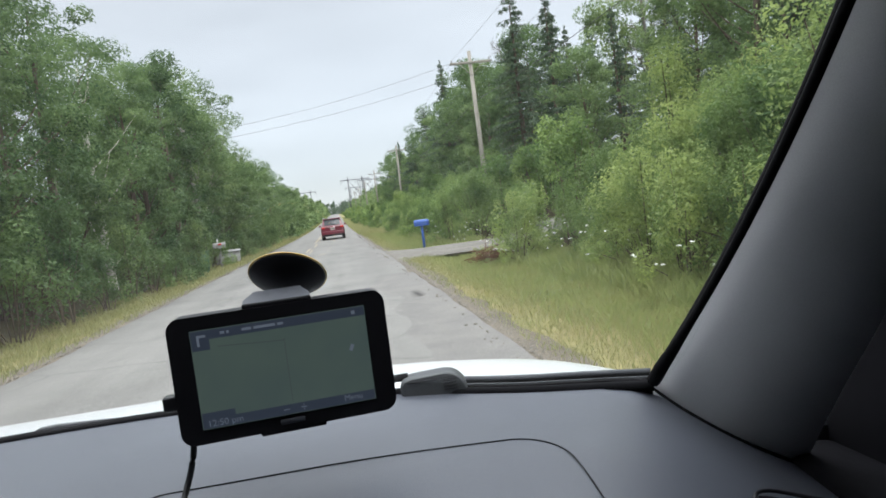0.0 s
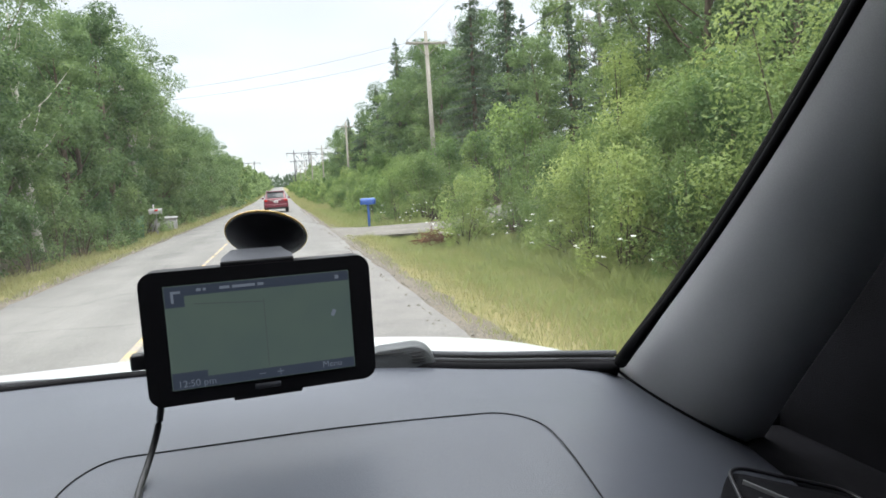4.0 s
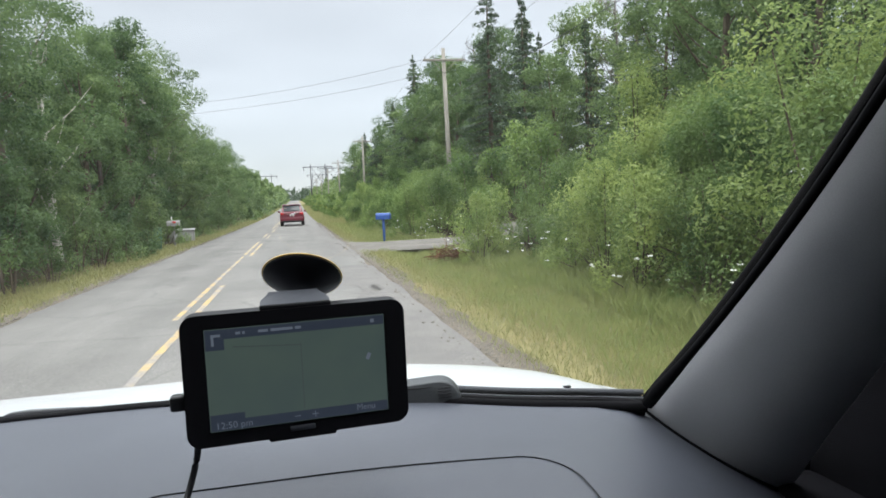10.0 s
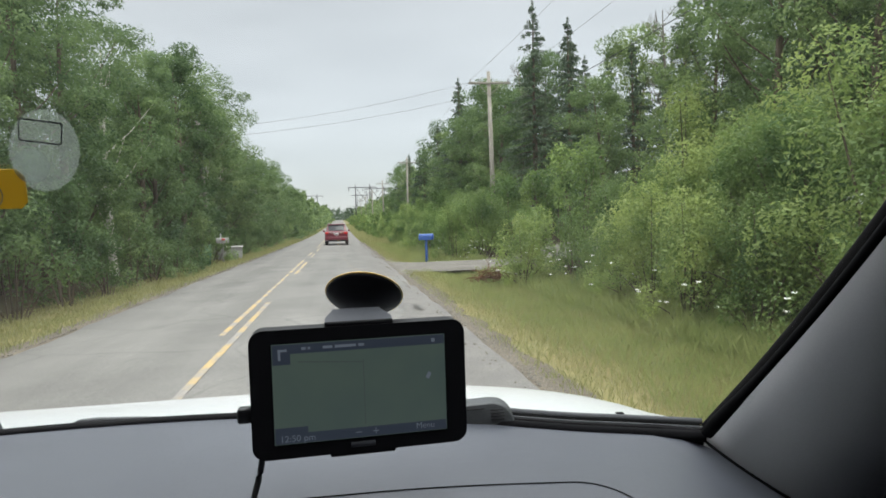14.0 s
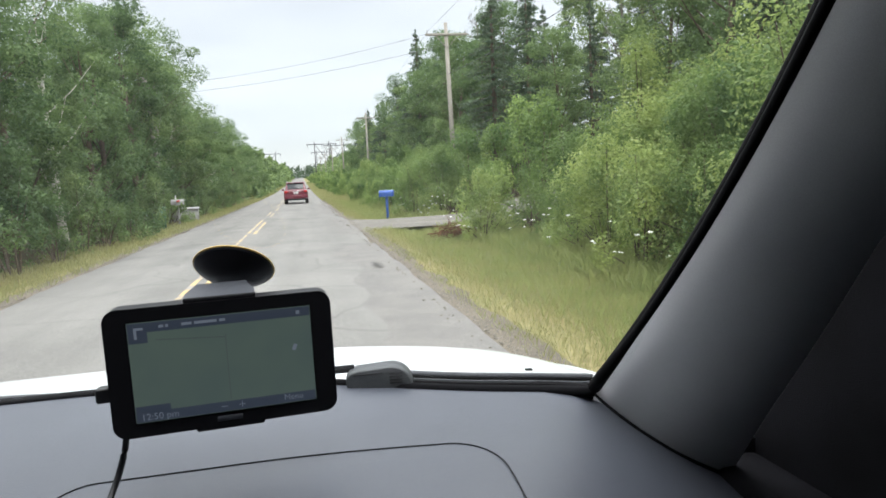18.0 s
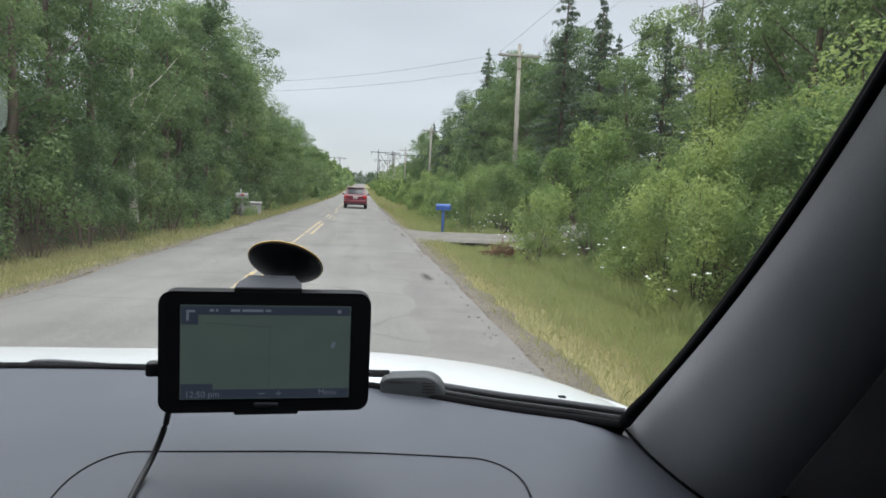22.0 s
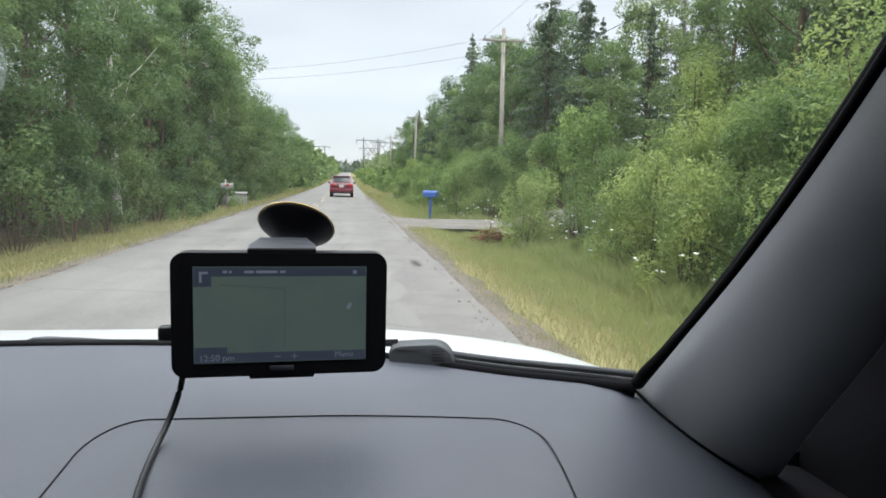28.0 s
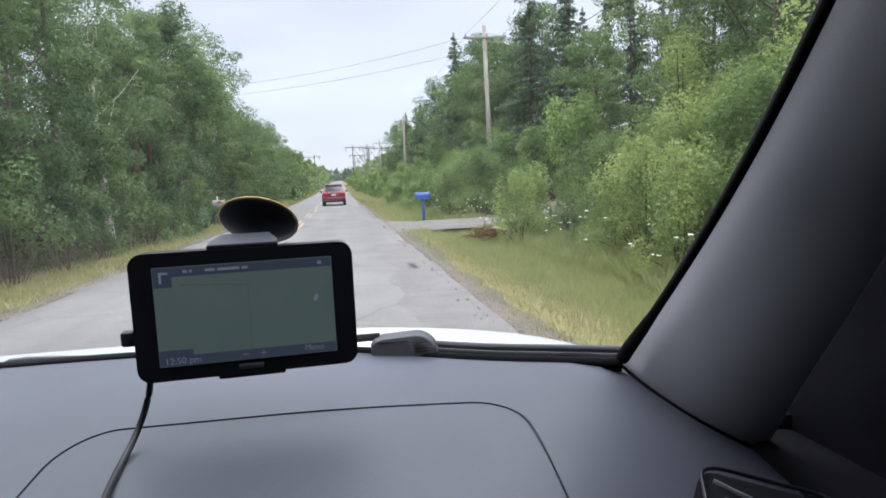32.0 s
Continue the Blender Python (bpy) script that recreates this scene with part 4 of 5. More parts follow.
for a, b in ((-0.047, -0.0435), (-0.042, -0.040), (-0.030, -0.0225), (-0.0205, -0.0035), (-0.0015, 0.003)):
    on_screen("title_text", a, b, 0.0352, 0.0374, M_TEXT, 0.0014)
on_screen("map_road", 0.0018, 0.0025, -0.0300, 0.0240, M_MAPLINE, 0.0012)
on_screen("map_road", -0.0500, 0.0020, 0.0235, 0.0243, M_MAPLINE, 0.0012, 4)
on_screen("map_icon", 0.0545, 0.0575, 0.0040, 0.0095, M_TEXT, 0.0014, 25)
on_screen("zoom_out", -0.0060, -0.0010, -0.0362, -0.0355, M_TEXT, 0.0014)
on_screen("zoom_in", 0.0080, 0.0130, -0.0362, -0.0355, M_TEXT, 0.0014)
on_screen("zoom_in", 0.0102, 0.0108, -0.0384, -0.0333, M_TEXT, 0.0014)
on_screen("signal_icon", 0.0590, 0.0620, 0.0345, 0.0375, M_TEXT, 0.0014)


def screen_text(words, x, z, size):
    cu = bpy.data.curves.new("text", "FONT")
    cu.body, cu.size, cu.align_x = words, size, "LEFT"
    tmp = bpy.data.objects.new("text_tmp", cu)
    scene.collection.objects.link(tmp)
    bpy.context.view_layer.update()
    me = bpy.data.meshes.new_from_object(tmp.evaluated_get(bpy.context.evaluated_depsgraph_get()))
    bpy.data.objects.remove(tmp)
    me.materials.clear()
    return part("screen_text", me, M_TEXT, screen, m=pose(x, -0.0014, z, 90, 0, 0))


screen_text("12:50 pm", -0.0665, -0.0385, 0.0075)
screen_text("Menu", 0.0440, -0.0375, 0.0070)
part("maker_badge", box(-0.010, 0.010, -0.0008, 0.001, -0.0022, 0.0022, 0.0006, 1), M_BRACKET, nav, m=pose(0.0, 0, -0.0462))
part("foot", box(-0.027, 0.027, 0.002, 0.018, -0.056, -0.050, 0.0012, 1), M_CASE, nav, m=pose(0.0, 0, 0))
part("bracket", sheet("bracket", lambda u, v: ((0.0275 - 0.0070 * bulge(v, 0.2, 1.0)) * u, 0.003 + 0.032 * v, 0.0558 + 0.0060 * v), spaced(-1, 1, 7), spaced(0, 1, 8), False), M_BRACKET, nav, "grey sloping mount bracket")
solid(nav.children[-1], 0.003)
part("bracket_lip", box(-0.028, 0.028, 0.0012, 0.008, 0.0505, 0.0556, 0.0008, 1), M_CASE, nav)
part("mount_arm", box(-0.018, 0.018, 0.018, 0.045, 0.020, 0.054, 0.004, 2), M_CASE, nav)
part("power_plug", box(-0.099, -0.087, 0.003, 0.014, -0.022, -0.010, 0.0015, 1), M_BLACK, nav)
cup_bm = bmesh.new()
prof = [(0.0, 0.012), (0.012, 0.011), (0.024, 0.006), (0.033, 0.0015), (0.0345, 0.0), (0.0335, -0.0015), (0.0, -0.0015)]
vs = [cup_bm.verts.new((r, 0, z)) for r, z in prof]
es = [cup_bm.edges.new((vs[i], vs[i + 1])) for i in range(len(vs) - 1)]
bmesh.ops.spin(cup_bm, geom=vs + es, cent=(0, 0, 0), axis=(0, 0, 1), angle=2 * math.pi, steps=32)
bmesh.ops.remove_doubles(cup_bm, verts=cup_bm.verts, dist=0.0002)
for f in cup_bm.faces:
    f.smooth = True
CUP = pose(0.010, 0.062, 0.0695, 142, 12, 0)
cup = part("suction_cup", cup_bm, M_CASE, nav, "black rubber suction cup", m=CUP)
ring = tube("rim", [(0.0348 * math.cos(a), 0.0348 * math.sin(a), -0.0012) for a in spaced(0, 2 * math.pi, 41)], 0.0009, 6)
part("rim", ring, M_AMBER, cup, "thin amber rim")
lead = [(-0.081, 0.010, -0.048), (-0.083, 0.010, -0.062), (-0.088, 0.004, -0.080), (-0.0935, -0.010, -0.095), (-0.0955, -0.030, -0.1005), (-0.0945, -0.055, -0.1015), (-0.0920, -0.085, -0.1015), (-0.088, -0.12, -0.1015), (-0.084, -0.17, -0.1015), (-0.080, -0.25, -0.108), (-0.078, -0.30, -0.125)]


def smooth_line(pts, n=6):
    P = [Vector(p) for p in pts]
    out = []
    for i in range(len(P) - 1):
        a, b, c, d = P[max(i - 1, 0)], P[i], P[i + 1], P[min(i + 2, len(P) - 1)]
        for k in range(n):
            t = k / n
            out.append(0.5 * (2 * b + (c - a) * t + (2 * a - 5 * b + 4 * c - d) * t * t + (3 * b - a - 3 * c + d) * t ** 3))
    return out + [P[-1]]


part("power_cable", tube("power_cable", smooth_line(lead), 0.0026, 8), M_BLACK, nav, "black power cable")

# ---- the red car ahead ----
RX, RY = -0.42, 50.0
red = thing("suv", "red sport utility car with tinted rear window on the road", "car", pose(RX, RY, rise(RY) + 0.03))


def loft(name, rings, smooth=True):
    n = len(rings[0])
    verts = [p for r in rings for p in r]
    faces = [(i * n + k, i * n + (k + 1) % n, (i + 1) * n + (k + 1) % n, (i + 1) * n + k) for i in range(len(rings) - 1) for k in range(n)]
    faces += [tuple(range(n))[::-1], tuple((len(rings) - 1) * n + k for k in range(n))]
    return mesh_from(name, verts, faces, False)


def section(y, half, z0, z1, top_half):
    return [(-half, y, z0 + 0.1), (-half * 0.94, y, z0), (half * 0.94, y, z0), (half, y, z0 + 0.1), (half, y, (z0 + z1) * 0.55), (top_half, y, z1), (-top_half, y, z1), (-half, y, (z0 + z1) * 0.55)]


rb = part("body", loft("body", [section(0.0, 0.86, 0.42, 0.98, 0.82), section(0.12, 0.91, 0.36, 1.06, 0.86), section(1.2, 0.925, 0.30, 1.06, 0.86), section(3.4, 0.92, 0.30, 1.02, 0.84), section(4.3, 0.86, 0.34, 0.88, 0.76)]), M_RED, red, "red body")
part("cabin", loft("cabin", [[(-0.80, 0.08, 1.03), (0.80, 0.08, 1.03), (0.66, 0.42, 1.62), (-0.66, 0.42, 1.62)], [(-0.84, 1.5, 1.04), (0.84, 1.5, 1.04), (0.68, 1.4, 1.68), (-0.68, 1.4, 1.68)], [(-0.82, 3.2, 1.02), (0.82, 3.2, 1.02), (0.62, 2.5, 1.62), (-0.62, 2.5, 1.62)]]), M_RED, red)
part("rear_window", box(-0.60, 0.60, -0.012, 0.012, -0.24, 0.24, 0.01, 2), M_DARKGLASS, red, "dark tinted rear window", m=pose(0, 0.225, 1.345, -29.5, 0, 0))
part("spoiler", box(-0.64, 0.64, 0.26, 0.50, 1.60, 1.645, 0.015, 2), M_RED, red)
for sx in (-1, 1):
    part("tail_light", box(sx * 0.74 - 0.13, sx * 0.74 + 0.13, -0.035, 0.10, 0.86, 1.02, 0.03, 2), M_TAIL, red, "red tail light")
    part("roof_rail", tube("roof_rail", [(sx * 0.60, 0.55, 1.69), (sx * 0.61, 0.9, 1.735), (sx * 0.61, 2.0, 1.735), (sx * 0.59, 2.4, 1.67)], 0.02, 6), M_CHROME, red)
    part("side_mirror", box(sx * 1.01 - 0.09, sx * 1.01 + 0.09, 2.75, 2.85, 1.03, 1.17, 0.03, 2), M_RED, red)
    for wy in (0.85, 3.45):
        wheel(red, sx * 0.80, wy, 0.35, 0.23)
part("rear_bumper", box(-0.88, 0.88, -0.07, 0.14, 0.40, 0.66, 0.05, 3), M_RED, red)
part("bumper_skirt", box(-0.70, 0.70, -0.055, 0.12, 0.28, 0.42, 0.03, 2), M_BLACK, red, "black bumper skirt")
pl = part("number_plate", box(-0.16, 0.16, -0.028, -0.012, 0.76, 0.90, 0.004, 1), M_PLATE, red, "pale number plate")
part("plate_bar", box(-0.10, 0.10, -0.031, -0.029, 0.80, 0.86), M_COWL, pl)
part("chrome_strip", box(-0.42, 0.42, -0.020, 0.0, 0.925, 0.955, 0.006, 1), M_CHROME, red)


# ---- plants ----
def leaf_cloud(rs, centres, radii, per, size, flat=0.75, droop=0.0, shell=0.55):
    """Vertices and faces of many small pointed leaves in clumps; numpy arrays."""
    n = len(centres) * per
    c = np.repeat(np.array(centres), per, 0)
    r = np.repeat(np.array(radii), per, 0)
    d = rs.normal(size=(n, 3))
    d /= np.linalg.norm(d, axis=1)[:, None]
    rad = shell + (1 - shell) * rs.random(n) ** 0.7
    far = rs.random(n) < 0.12
    rad[far] *= rs.uniform(1.0, 1.35, far.sum())
    p = c + d * (rad[:, None] * r)
    p[:, 2] -= droop * rad * r[:, 2]
    nrm = d * 0.8 + rs.normal(size=(n, 3)) * 0.6 + np.array([0, 0, 0.5])
    nrm /= np.linalg.norm(nrm, axis=1)[:, None]
    a = np.cross(nrm, rs.normal(size=(n, 3)))
    a /= np.linalg.norm(a, axis=1)[:, None] + 1e-9
    b = np.cross(nrm, a)
    s = size * rs.uniform(0.6, 1.35, n)
    L, W = s[:, None], (s * flat * 0.55)[:, None]
    v = np.stack([p - a * L * 0.5, p + b * W * 0.5 + nrm * L * 0.08, p + a * L * 0.5, p - b * W * 0.5 + nrm * L * 0.08], 1).reshape(-1, 3)
    return v


def leaves_mesh(name, v):
    n = len(v) // 4
    me = bpy.data.meshes.new(name)
    me.vertices.add(len(v))
    me.vertices.foreach_set("co", v.astype(np.float32).ravel())
    me.loops.add(4 * n)
    me.loops.foreach_set("vertex_index", np.arange(4 * n, dtype=np.int32))
    me.polygons.add(n)
    me.polygons.foreach_set("loop_start", np.arange(0, 4 * n, 4, dtype=np.int32))
    me.update()
    me.validate()
    return me


def limb_mesh(name, lines):
    """Tapered trunk and limbs: lines of (points, r0, r1)."""
    verts, faces = [], []
    for pts, r0, r1 in lines:
        base = len(verts)
        P = [Vector(p) for p in pts]
        seg = 8 if r0 > 0.06 else 5
        for i, p in enumerate(P):
            d = (P[min(i + 1, len(P) - 1)] - P[max(i - 1, 0)]).normalized()
            a = d.cross(Vector((0.3, 1, 0.1))).normalized()
            b = d.cross(a)
            r = r0 + (r1 - r0) * i / (len(P) - 1)
            for k in range(seg):
                q = 2 * math.pi * k / seg
                verts.append(tuple(p + r * (math.cos(q) * a + math.sin(q) * b)))
        for i in range(len(P) - 1):
            for k in range(seg):
                k2 = (k + 1) % seg
                faces.append((base + i * seg + k, base + i * seg + k2, base + (i + 1) * seg + k2, base + (i + 1) * seg + k))
    return mesh_from(name, verts, faces, True)


def broadleaf(seed, h=10.0, spread=2.6, low=0.18, clumps=64, per=270, leaf=0.15, bark=None, label=""):
    """A deciduous tree: bent tapered trunk, a dozen limbs, a crown of leaf clumps with gaps."""
    rs = np.random.RandomState(seed)
    t = thing("tree", label or "leafy green broadleaf tree at the roadside wood", "tree", group="roadside trees")
    bend = rs.normal(size=2) * 0.35
    trunk_pts = [(bend[0] * s * s + 0.1 * math.sin(3 * s), bend[1] * s * s, h * 0.9 * s - (0.3 if s == 0 else 0)) for s in spaced(0, 1, 9)]
    lines = [(trunk_pts, 0.018 * h, 0.02)]
    cent, rad = [], []
    for k in range(clumps):
        u = low + (1 - low) * (k + rs.random()) / clumps
        env = spread * (math.sin(math.pi * (0.12 + 0.80 * (u - low) / (1 - low)) ** 0.85) ** 0.7) * rs.uniform(0.35, 1.08)
        ang = rs.uniform(0, 2 * math.pi)
        p = np.array([bend[0] * u * u + env * math.cos(ang), bend[1] * u * u + env * math.sin(ang), h * u + rs.normal() * 0.2])
        cent.append(p)
        q = rs.uniform(0.5, 1.0) * (0.62 + 0.06 * spread)
        rad.append([q * 1.15, q * 1.15, q * 0.72])
        if k % 4 == 0:
            b0 = max(0.1, u - 0.16)
            s0 = Vector((bend[0] * b0 * b0, bend[1] * b0 * b0, h * 0.9 * b0))
            mid = s0.lerp(Vector(p), 0.5) + Vector((0, 0, -0.15))
            lines.append(([s0, mid, Vector(p)], 0.006 * h * (1.15 - u), 0.012))
    part("trunk", limb_mesh("trunk", lines), bark or M_BARK, t)
    part("crown", leaves_mesh("crown", leaf_cloud(rs, cent, rad, per, leaf)), M_LEAF, t)
    return t


def spruce(seed, h=11.0, spread=1.9, label=""):
    """A spruce: straight trunk, whorls of drooping boughs thick with needles, ragged at the top."""
    rs = np.random.RandomState(seed)
    t = thing("spruce", label or "dark green ragged spruce tree in the roadside wood", "tree", group="spruces")
    lines = [([(0, 0, -0.3), (0.02, 0, h * 0.5), (0, 0.03, h)], 0.016 * h, 0.012)]
    cent, rad = [], []
    z = 0.9
    while z < h - 0.25:
        f = 1 - z / h
        nb = 5 if f > 0.3 else 4
        for k in range(nb):
            ang = rs.uniform(0, 2 * math.pi)
            ln = max(0.16, spread * f ** 0.8 * rs.uniform(0.6, 1.15))
            tip = Vector((ln * math.cos(ang), ln * math.sin(ang), z - 0.22 * ln + rs.normal() * 0.06))
            lines.append(([(0, 0, z), Vector((0, 0, z)).lerp(tip, 0.5) + Vector((0, 0, 0.05)), tip], 0.025 * f + 0.008, 0.006))
            m = 1 + int(ln / 0.42)
            for j in range(m):
                s = (j + 0.7) / m
                cent.append([tip.x * s, tip.y * s, z + (tip.z - z) * s])
                rad.append([0.34 * (0.35 + f), 0.34 * (0.35 + f), 0.13])
        z += 0.30 + 0.14 * f
    cent.append([0, 0, h])
    rad.append([0.07, 0.07, 0.3])
    part("trunk", limb_mesh("trunk", lines), M_BARK, t)
    part("crown", leaves_mesh("crown", leaf_cloud(rs, cent, rad, 26, 0.20, 0.42, 0.4, 0.2)), M_NEEDLE, t)
    return t


def shrub(seed, h=2.4, spread=1.3, clumps=20, per=160, leaf=0.11, label="", material=None):
    """A bush: several stems from one root, upright sprays of leaves."""
    rs = np.random.RandomState(seed)
    t = thing("shrub", label or "bright green bushy shrub on the verge bank", "shrub", group="roadside shrubs")
    lines, cent, rad = [], [], []
    for k in range(clumps):
        ang, u = rs.uniform(0, 2 * math.pi), rs.uniform(0.12, 1.0)
        e = spread * rs.uniform(0.1, 1.0) * (1 - 0.55 * u)
        p = [e * math.cos(ang), e * math.sin(ang), h * u]
        cent.append(p)
        q = rs.uniform(0.26, 0.48) * (0.7 + 0.2 * h / 2.4)
        rad.append([q, q, q * rs.uniform(0.9, 1.7)])
        if k % 2 == 0:
            lines.append(([(0.1 * math.cos(ang), 0.1 * math.sin(ang), -0.2), (0.5 * p[0], 0.5 * p[1], 0.55 * p[2]), p], 0.022, 0.006))
    part("stems", limb_mesh("stems", lines), M_BARK, t)
    part("foliage", leaves_mesh("foliage", leaf_cloud(rs, cent, rad, per, leaf)), material or M_SHRUB, t)
    return t


def snag(seed, x, y, h, spread, label):
    """A dead standing tree: a bare grey trunk that forks again and again into thin twigs."""
    rs = np.random.RandomState(seed)
    t = thing("dead_tree", label, "tree", pose(x, y, ground_z(x, y) - 0.1), "dead trees")
    trunk = [(0.12 * math.sin(4 * q), 0.08 * math.sin(3 * q + 1), h * 0.92 * q) for q in spaced(0, 1, 9)]
    limbs, twigs = [], []
    for k in range(26):
        q = 0.34 + 0.62 * (k + rs.random()) / 26
        a, ln = rs.uniform(0, 2 * math.pi), spread * (1.12 - 0.75 * q) * rs.uniform(0.6, 1.1)
        root = Vector((0.12 * math.sin(4 * q), 0.08 * math.sin(3 * q + 1), h * 0.92 * q))
        tip = root + Vector((ln * math.cos(a), ln * math.sin(a), ln * rs.uniform(0.35, 0.95)))
        mid = root.lerp(tip, 0.5) + Vector((0, 0, -0.06 * ln))
        limbs.append(([root, mid, tip], 0.045 * (1.25 - q), 0.012))
        for j in range(6):
            p = mid.lerp(tip, rs.uniform(0.0, 1.0))
            d = Vector((rs.normal(), rs.normal(), abs(rs.normal()) + 0.3)).normalized() * rs.uniform(0.35, 0.8)
            twigs.append(([p, p + d * 0.55, p + d + Vector((0, 0, 0.05))], 0.014, 0.006))
    part("trunk", limb_mesh("trunk", [(trunk, 0.014 * h, 0.02)]), M_BARE, t)
    tagged(part("limbs", limb_mesh("limbs", limbs), M_BARE, t), kind="stuff")
    tagged(part("twigs", limb_mesh("twigs", twigs), M_BARE, t), kind="stuff")


M_BARE = mat("dead_grey_wood", (0.21, 0.19, 0.165), 0.95, spec=0.1, other=(0.12, 0.11, 0.095), scale=7, stretch=(2, 2, 0.3), bump=0.5, bump_scale=30)
snag(95, 13.2, 45.0, 13.2, 2.4, "bare dead grey tree above the roadside wood")
snag(96, 16.6, 30.5, 12.4, 1.9, "bare dead grey tree above the roadside wood")


def put(proto, spots):
    """The first spot takes the plant itself, the rest take copies."""
    for i, (x, y, s, a) in enumerate(spots):
        m = pose(x, y, ground_z(x, y) - 0.05, 0, 0, a) @ Matrix.Scale(s, 4)
        if i == 0:
            proto.matrix_basis = m
        else:
            q = copy_thing(proto, Matrix.Identity(4))
            q.matrix_basis = m


rp = random.Random(11)
protos_b = [broadleaf(31, 10.0, 2.5), broadleaf(32, 11.5, 2.9, 0.14), broadleaf(33, 9.0, 2.3, 0.12),
            broadleaf(34, 10.5, 2.2, 0.25, bark=M_BIRCH, label="pale-barked broadleaf tree with thin crown at the roadside wood", clumps=46)]
protos_s = [spruce(41, 11.5, 2.5), spruce(42, 10.0, 2.1), spruce(43, 12.5, 2.7)]
M_ALDER = leaf_mat("alder_leaf", (0.080, 0.145, 0.048), (0.315, 0.400, 0.128), 0.5)
SUNNY = "yellow-green leafy shrub on the verge bank"
protos_n = [shrub(55, 2.2, 1.3, 26, 330, 0.062, SUNNY, M_ALDER), shrub(56, 2.7, 1.4, 28, 340, 0.066, SUNNY, M_ALDER), shrub(57, 1.6, 1.2, 22, 300, 0.058, SUNNY, M_ALDER), shrub(58, 2.4, 1.5, 28, 330, 0.070, SUNNY, M_ALDER)]
protos_u = [shrub(51), shrub(52, 2.0, 1.5), shrub(53, 2.9, 1.2), shrub(54, 1.5, 1.2, 14)]
SHADY = "dark green shrub under the trees of the roadside wood"
protos_d = [shrub(61, 2.4, 1.3, 20, 160, 0.11, SHADY, M_LEAF), shrub(62, 2.0, 1.5, 20, 160, 0.11, SHADY, M_LEAF), shrub(63, 2.9, 1.2, 20, 160, 0.11, SHADY, M_LEAF)]
spots = {id(p): [] for p in protos_b + protos_s + protos_u + protos_n + protos_d}


def plant(p, x, y, s):
    if x > 0 and DRIVE_Y[0] - 1.3 < y < DRIVE_Y[1] + 1.0 and x < 14:
        return
    spots[id(p)].append((x, y, s, rp.uniform(0, 360)))


# left wood: a close wall of trees to the verge
y = 4.0
while y < 130:
    plant(rp.choice(protos_b), -8.6 + rp.uniform(-0.9, 0.7), y, rp.uniform(0.80, 1.04) * (0.79 + 0.28 * bulge(y, 12, 32) - 0.27 * bulge(y, 40, 85)))
    y += rp.uniform(2.2, 3.6) * (1 if y < 60 else 1.35)
y = 3.0
while y < 100:
    plant(rp.choice(protos_b + protos_s[:2]), -12.5 + rp.uniform(-1.2, 1.2), y, rp.uniform(0.85, 1.1) * (0.69 + 0.30 * bulge(y, 12, 32) - 0.22 * bulge(y, 40, 85)))
    y += rp.uniform(3.5, 5.5)
y = 5.0
while y < 75:
    plant(rp.choice(protos_d), -6.7 + rp.uniform(-0.5, 0.5), y, rp.uniform(0.6, 1.0))
    y += rp.uniform(1.3, 2.6)
y = 6.0
while y < 60:
    plant(rp.choice(protos_d), -9.6 + rp.uniform(-0.8, 0.8), y, rp.uniform(1.0, 1.5))
    plant(rp.choice(protos_d), -14.5 + rp.uniform(-0.8, 0.8), y, rp.uniform(1.2, 1.7))
    y += rp.uniform(1.6, 2.6)
# right bank: shrubs, then the wood
y = 3.2
while y < 95:
    near = y < 17 or (y < 60 and rp.random() < 0.55)
    plant(rp.choice(protos_n if near else protos_u), 5.2 + rp.uniform(-0.6, 0.6), y, rp.uniform(0.6, 0.95))
    plant(rp.choice(protos_n if near else protos_u), 6.8 + rp.uniform(-0.7, 0.7), y + 0.5, rp.uniform(0.95, 1.3))
    y += rp.uniform(1.2, 2.0) * (1 if y < 45 else 1.5)
y = 4.0
while y < 80:
    plant(rp.choice(protos_n if y < 16 else protos_u), 9.0 + rp.uniform(-0.8, 0.8), y, rp.uniform(1.1, 1.6))
    y += rp.uniform(1.8, 3.0)
y = 6.0
while y < 130:
    plant(rp.choice(protos_b if y < 20 else protos_b[:3] + protos_s), 11.8 + rp.uniform(-0.9, 0.9), y, rp.uniform(0.76, 1.0) * (1 + 0.26 * bulge(y, 28, 46) - 0.16 * bulge(y, 75, 110)))
    y += rp.uniform(2.6, 4.2) * (1 if y < 60 else 1.3)
y = 5.0
while y < 120:
    plant(rp.choice(protos_s + protos_b[:2]), 15.2 + rp.uniform(-1.3, 1.3), y, rp.uniform(0.9, 1.12))
    y += rp.uniform(2.3, 3.6)
y = 4.0
while y < 75:
    plant(rp.choice(protos_s + protos_b[:1]), 19.0 + rp.uniform(-1.2, 1.2), y, rp.uniform(0.95, 1.15))
    y += rp.uniform(2.6, 4.2)
# the wood goes on behind the car
y = -34.0
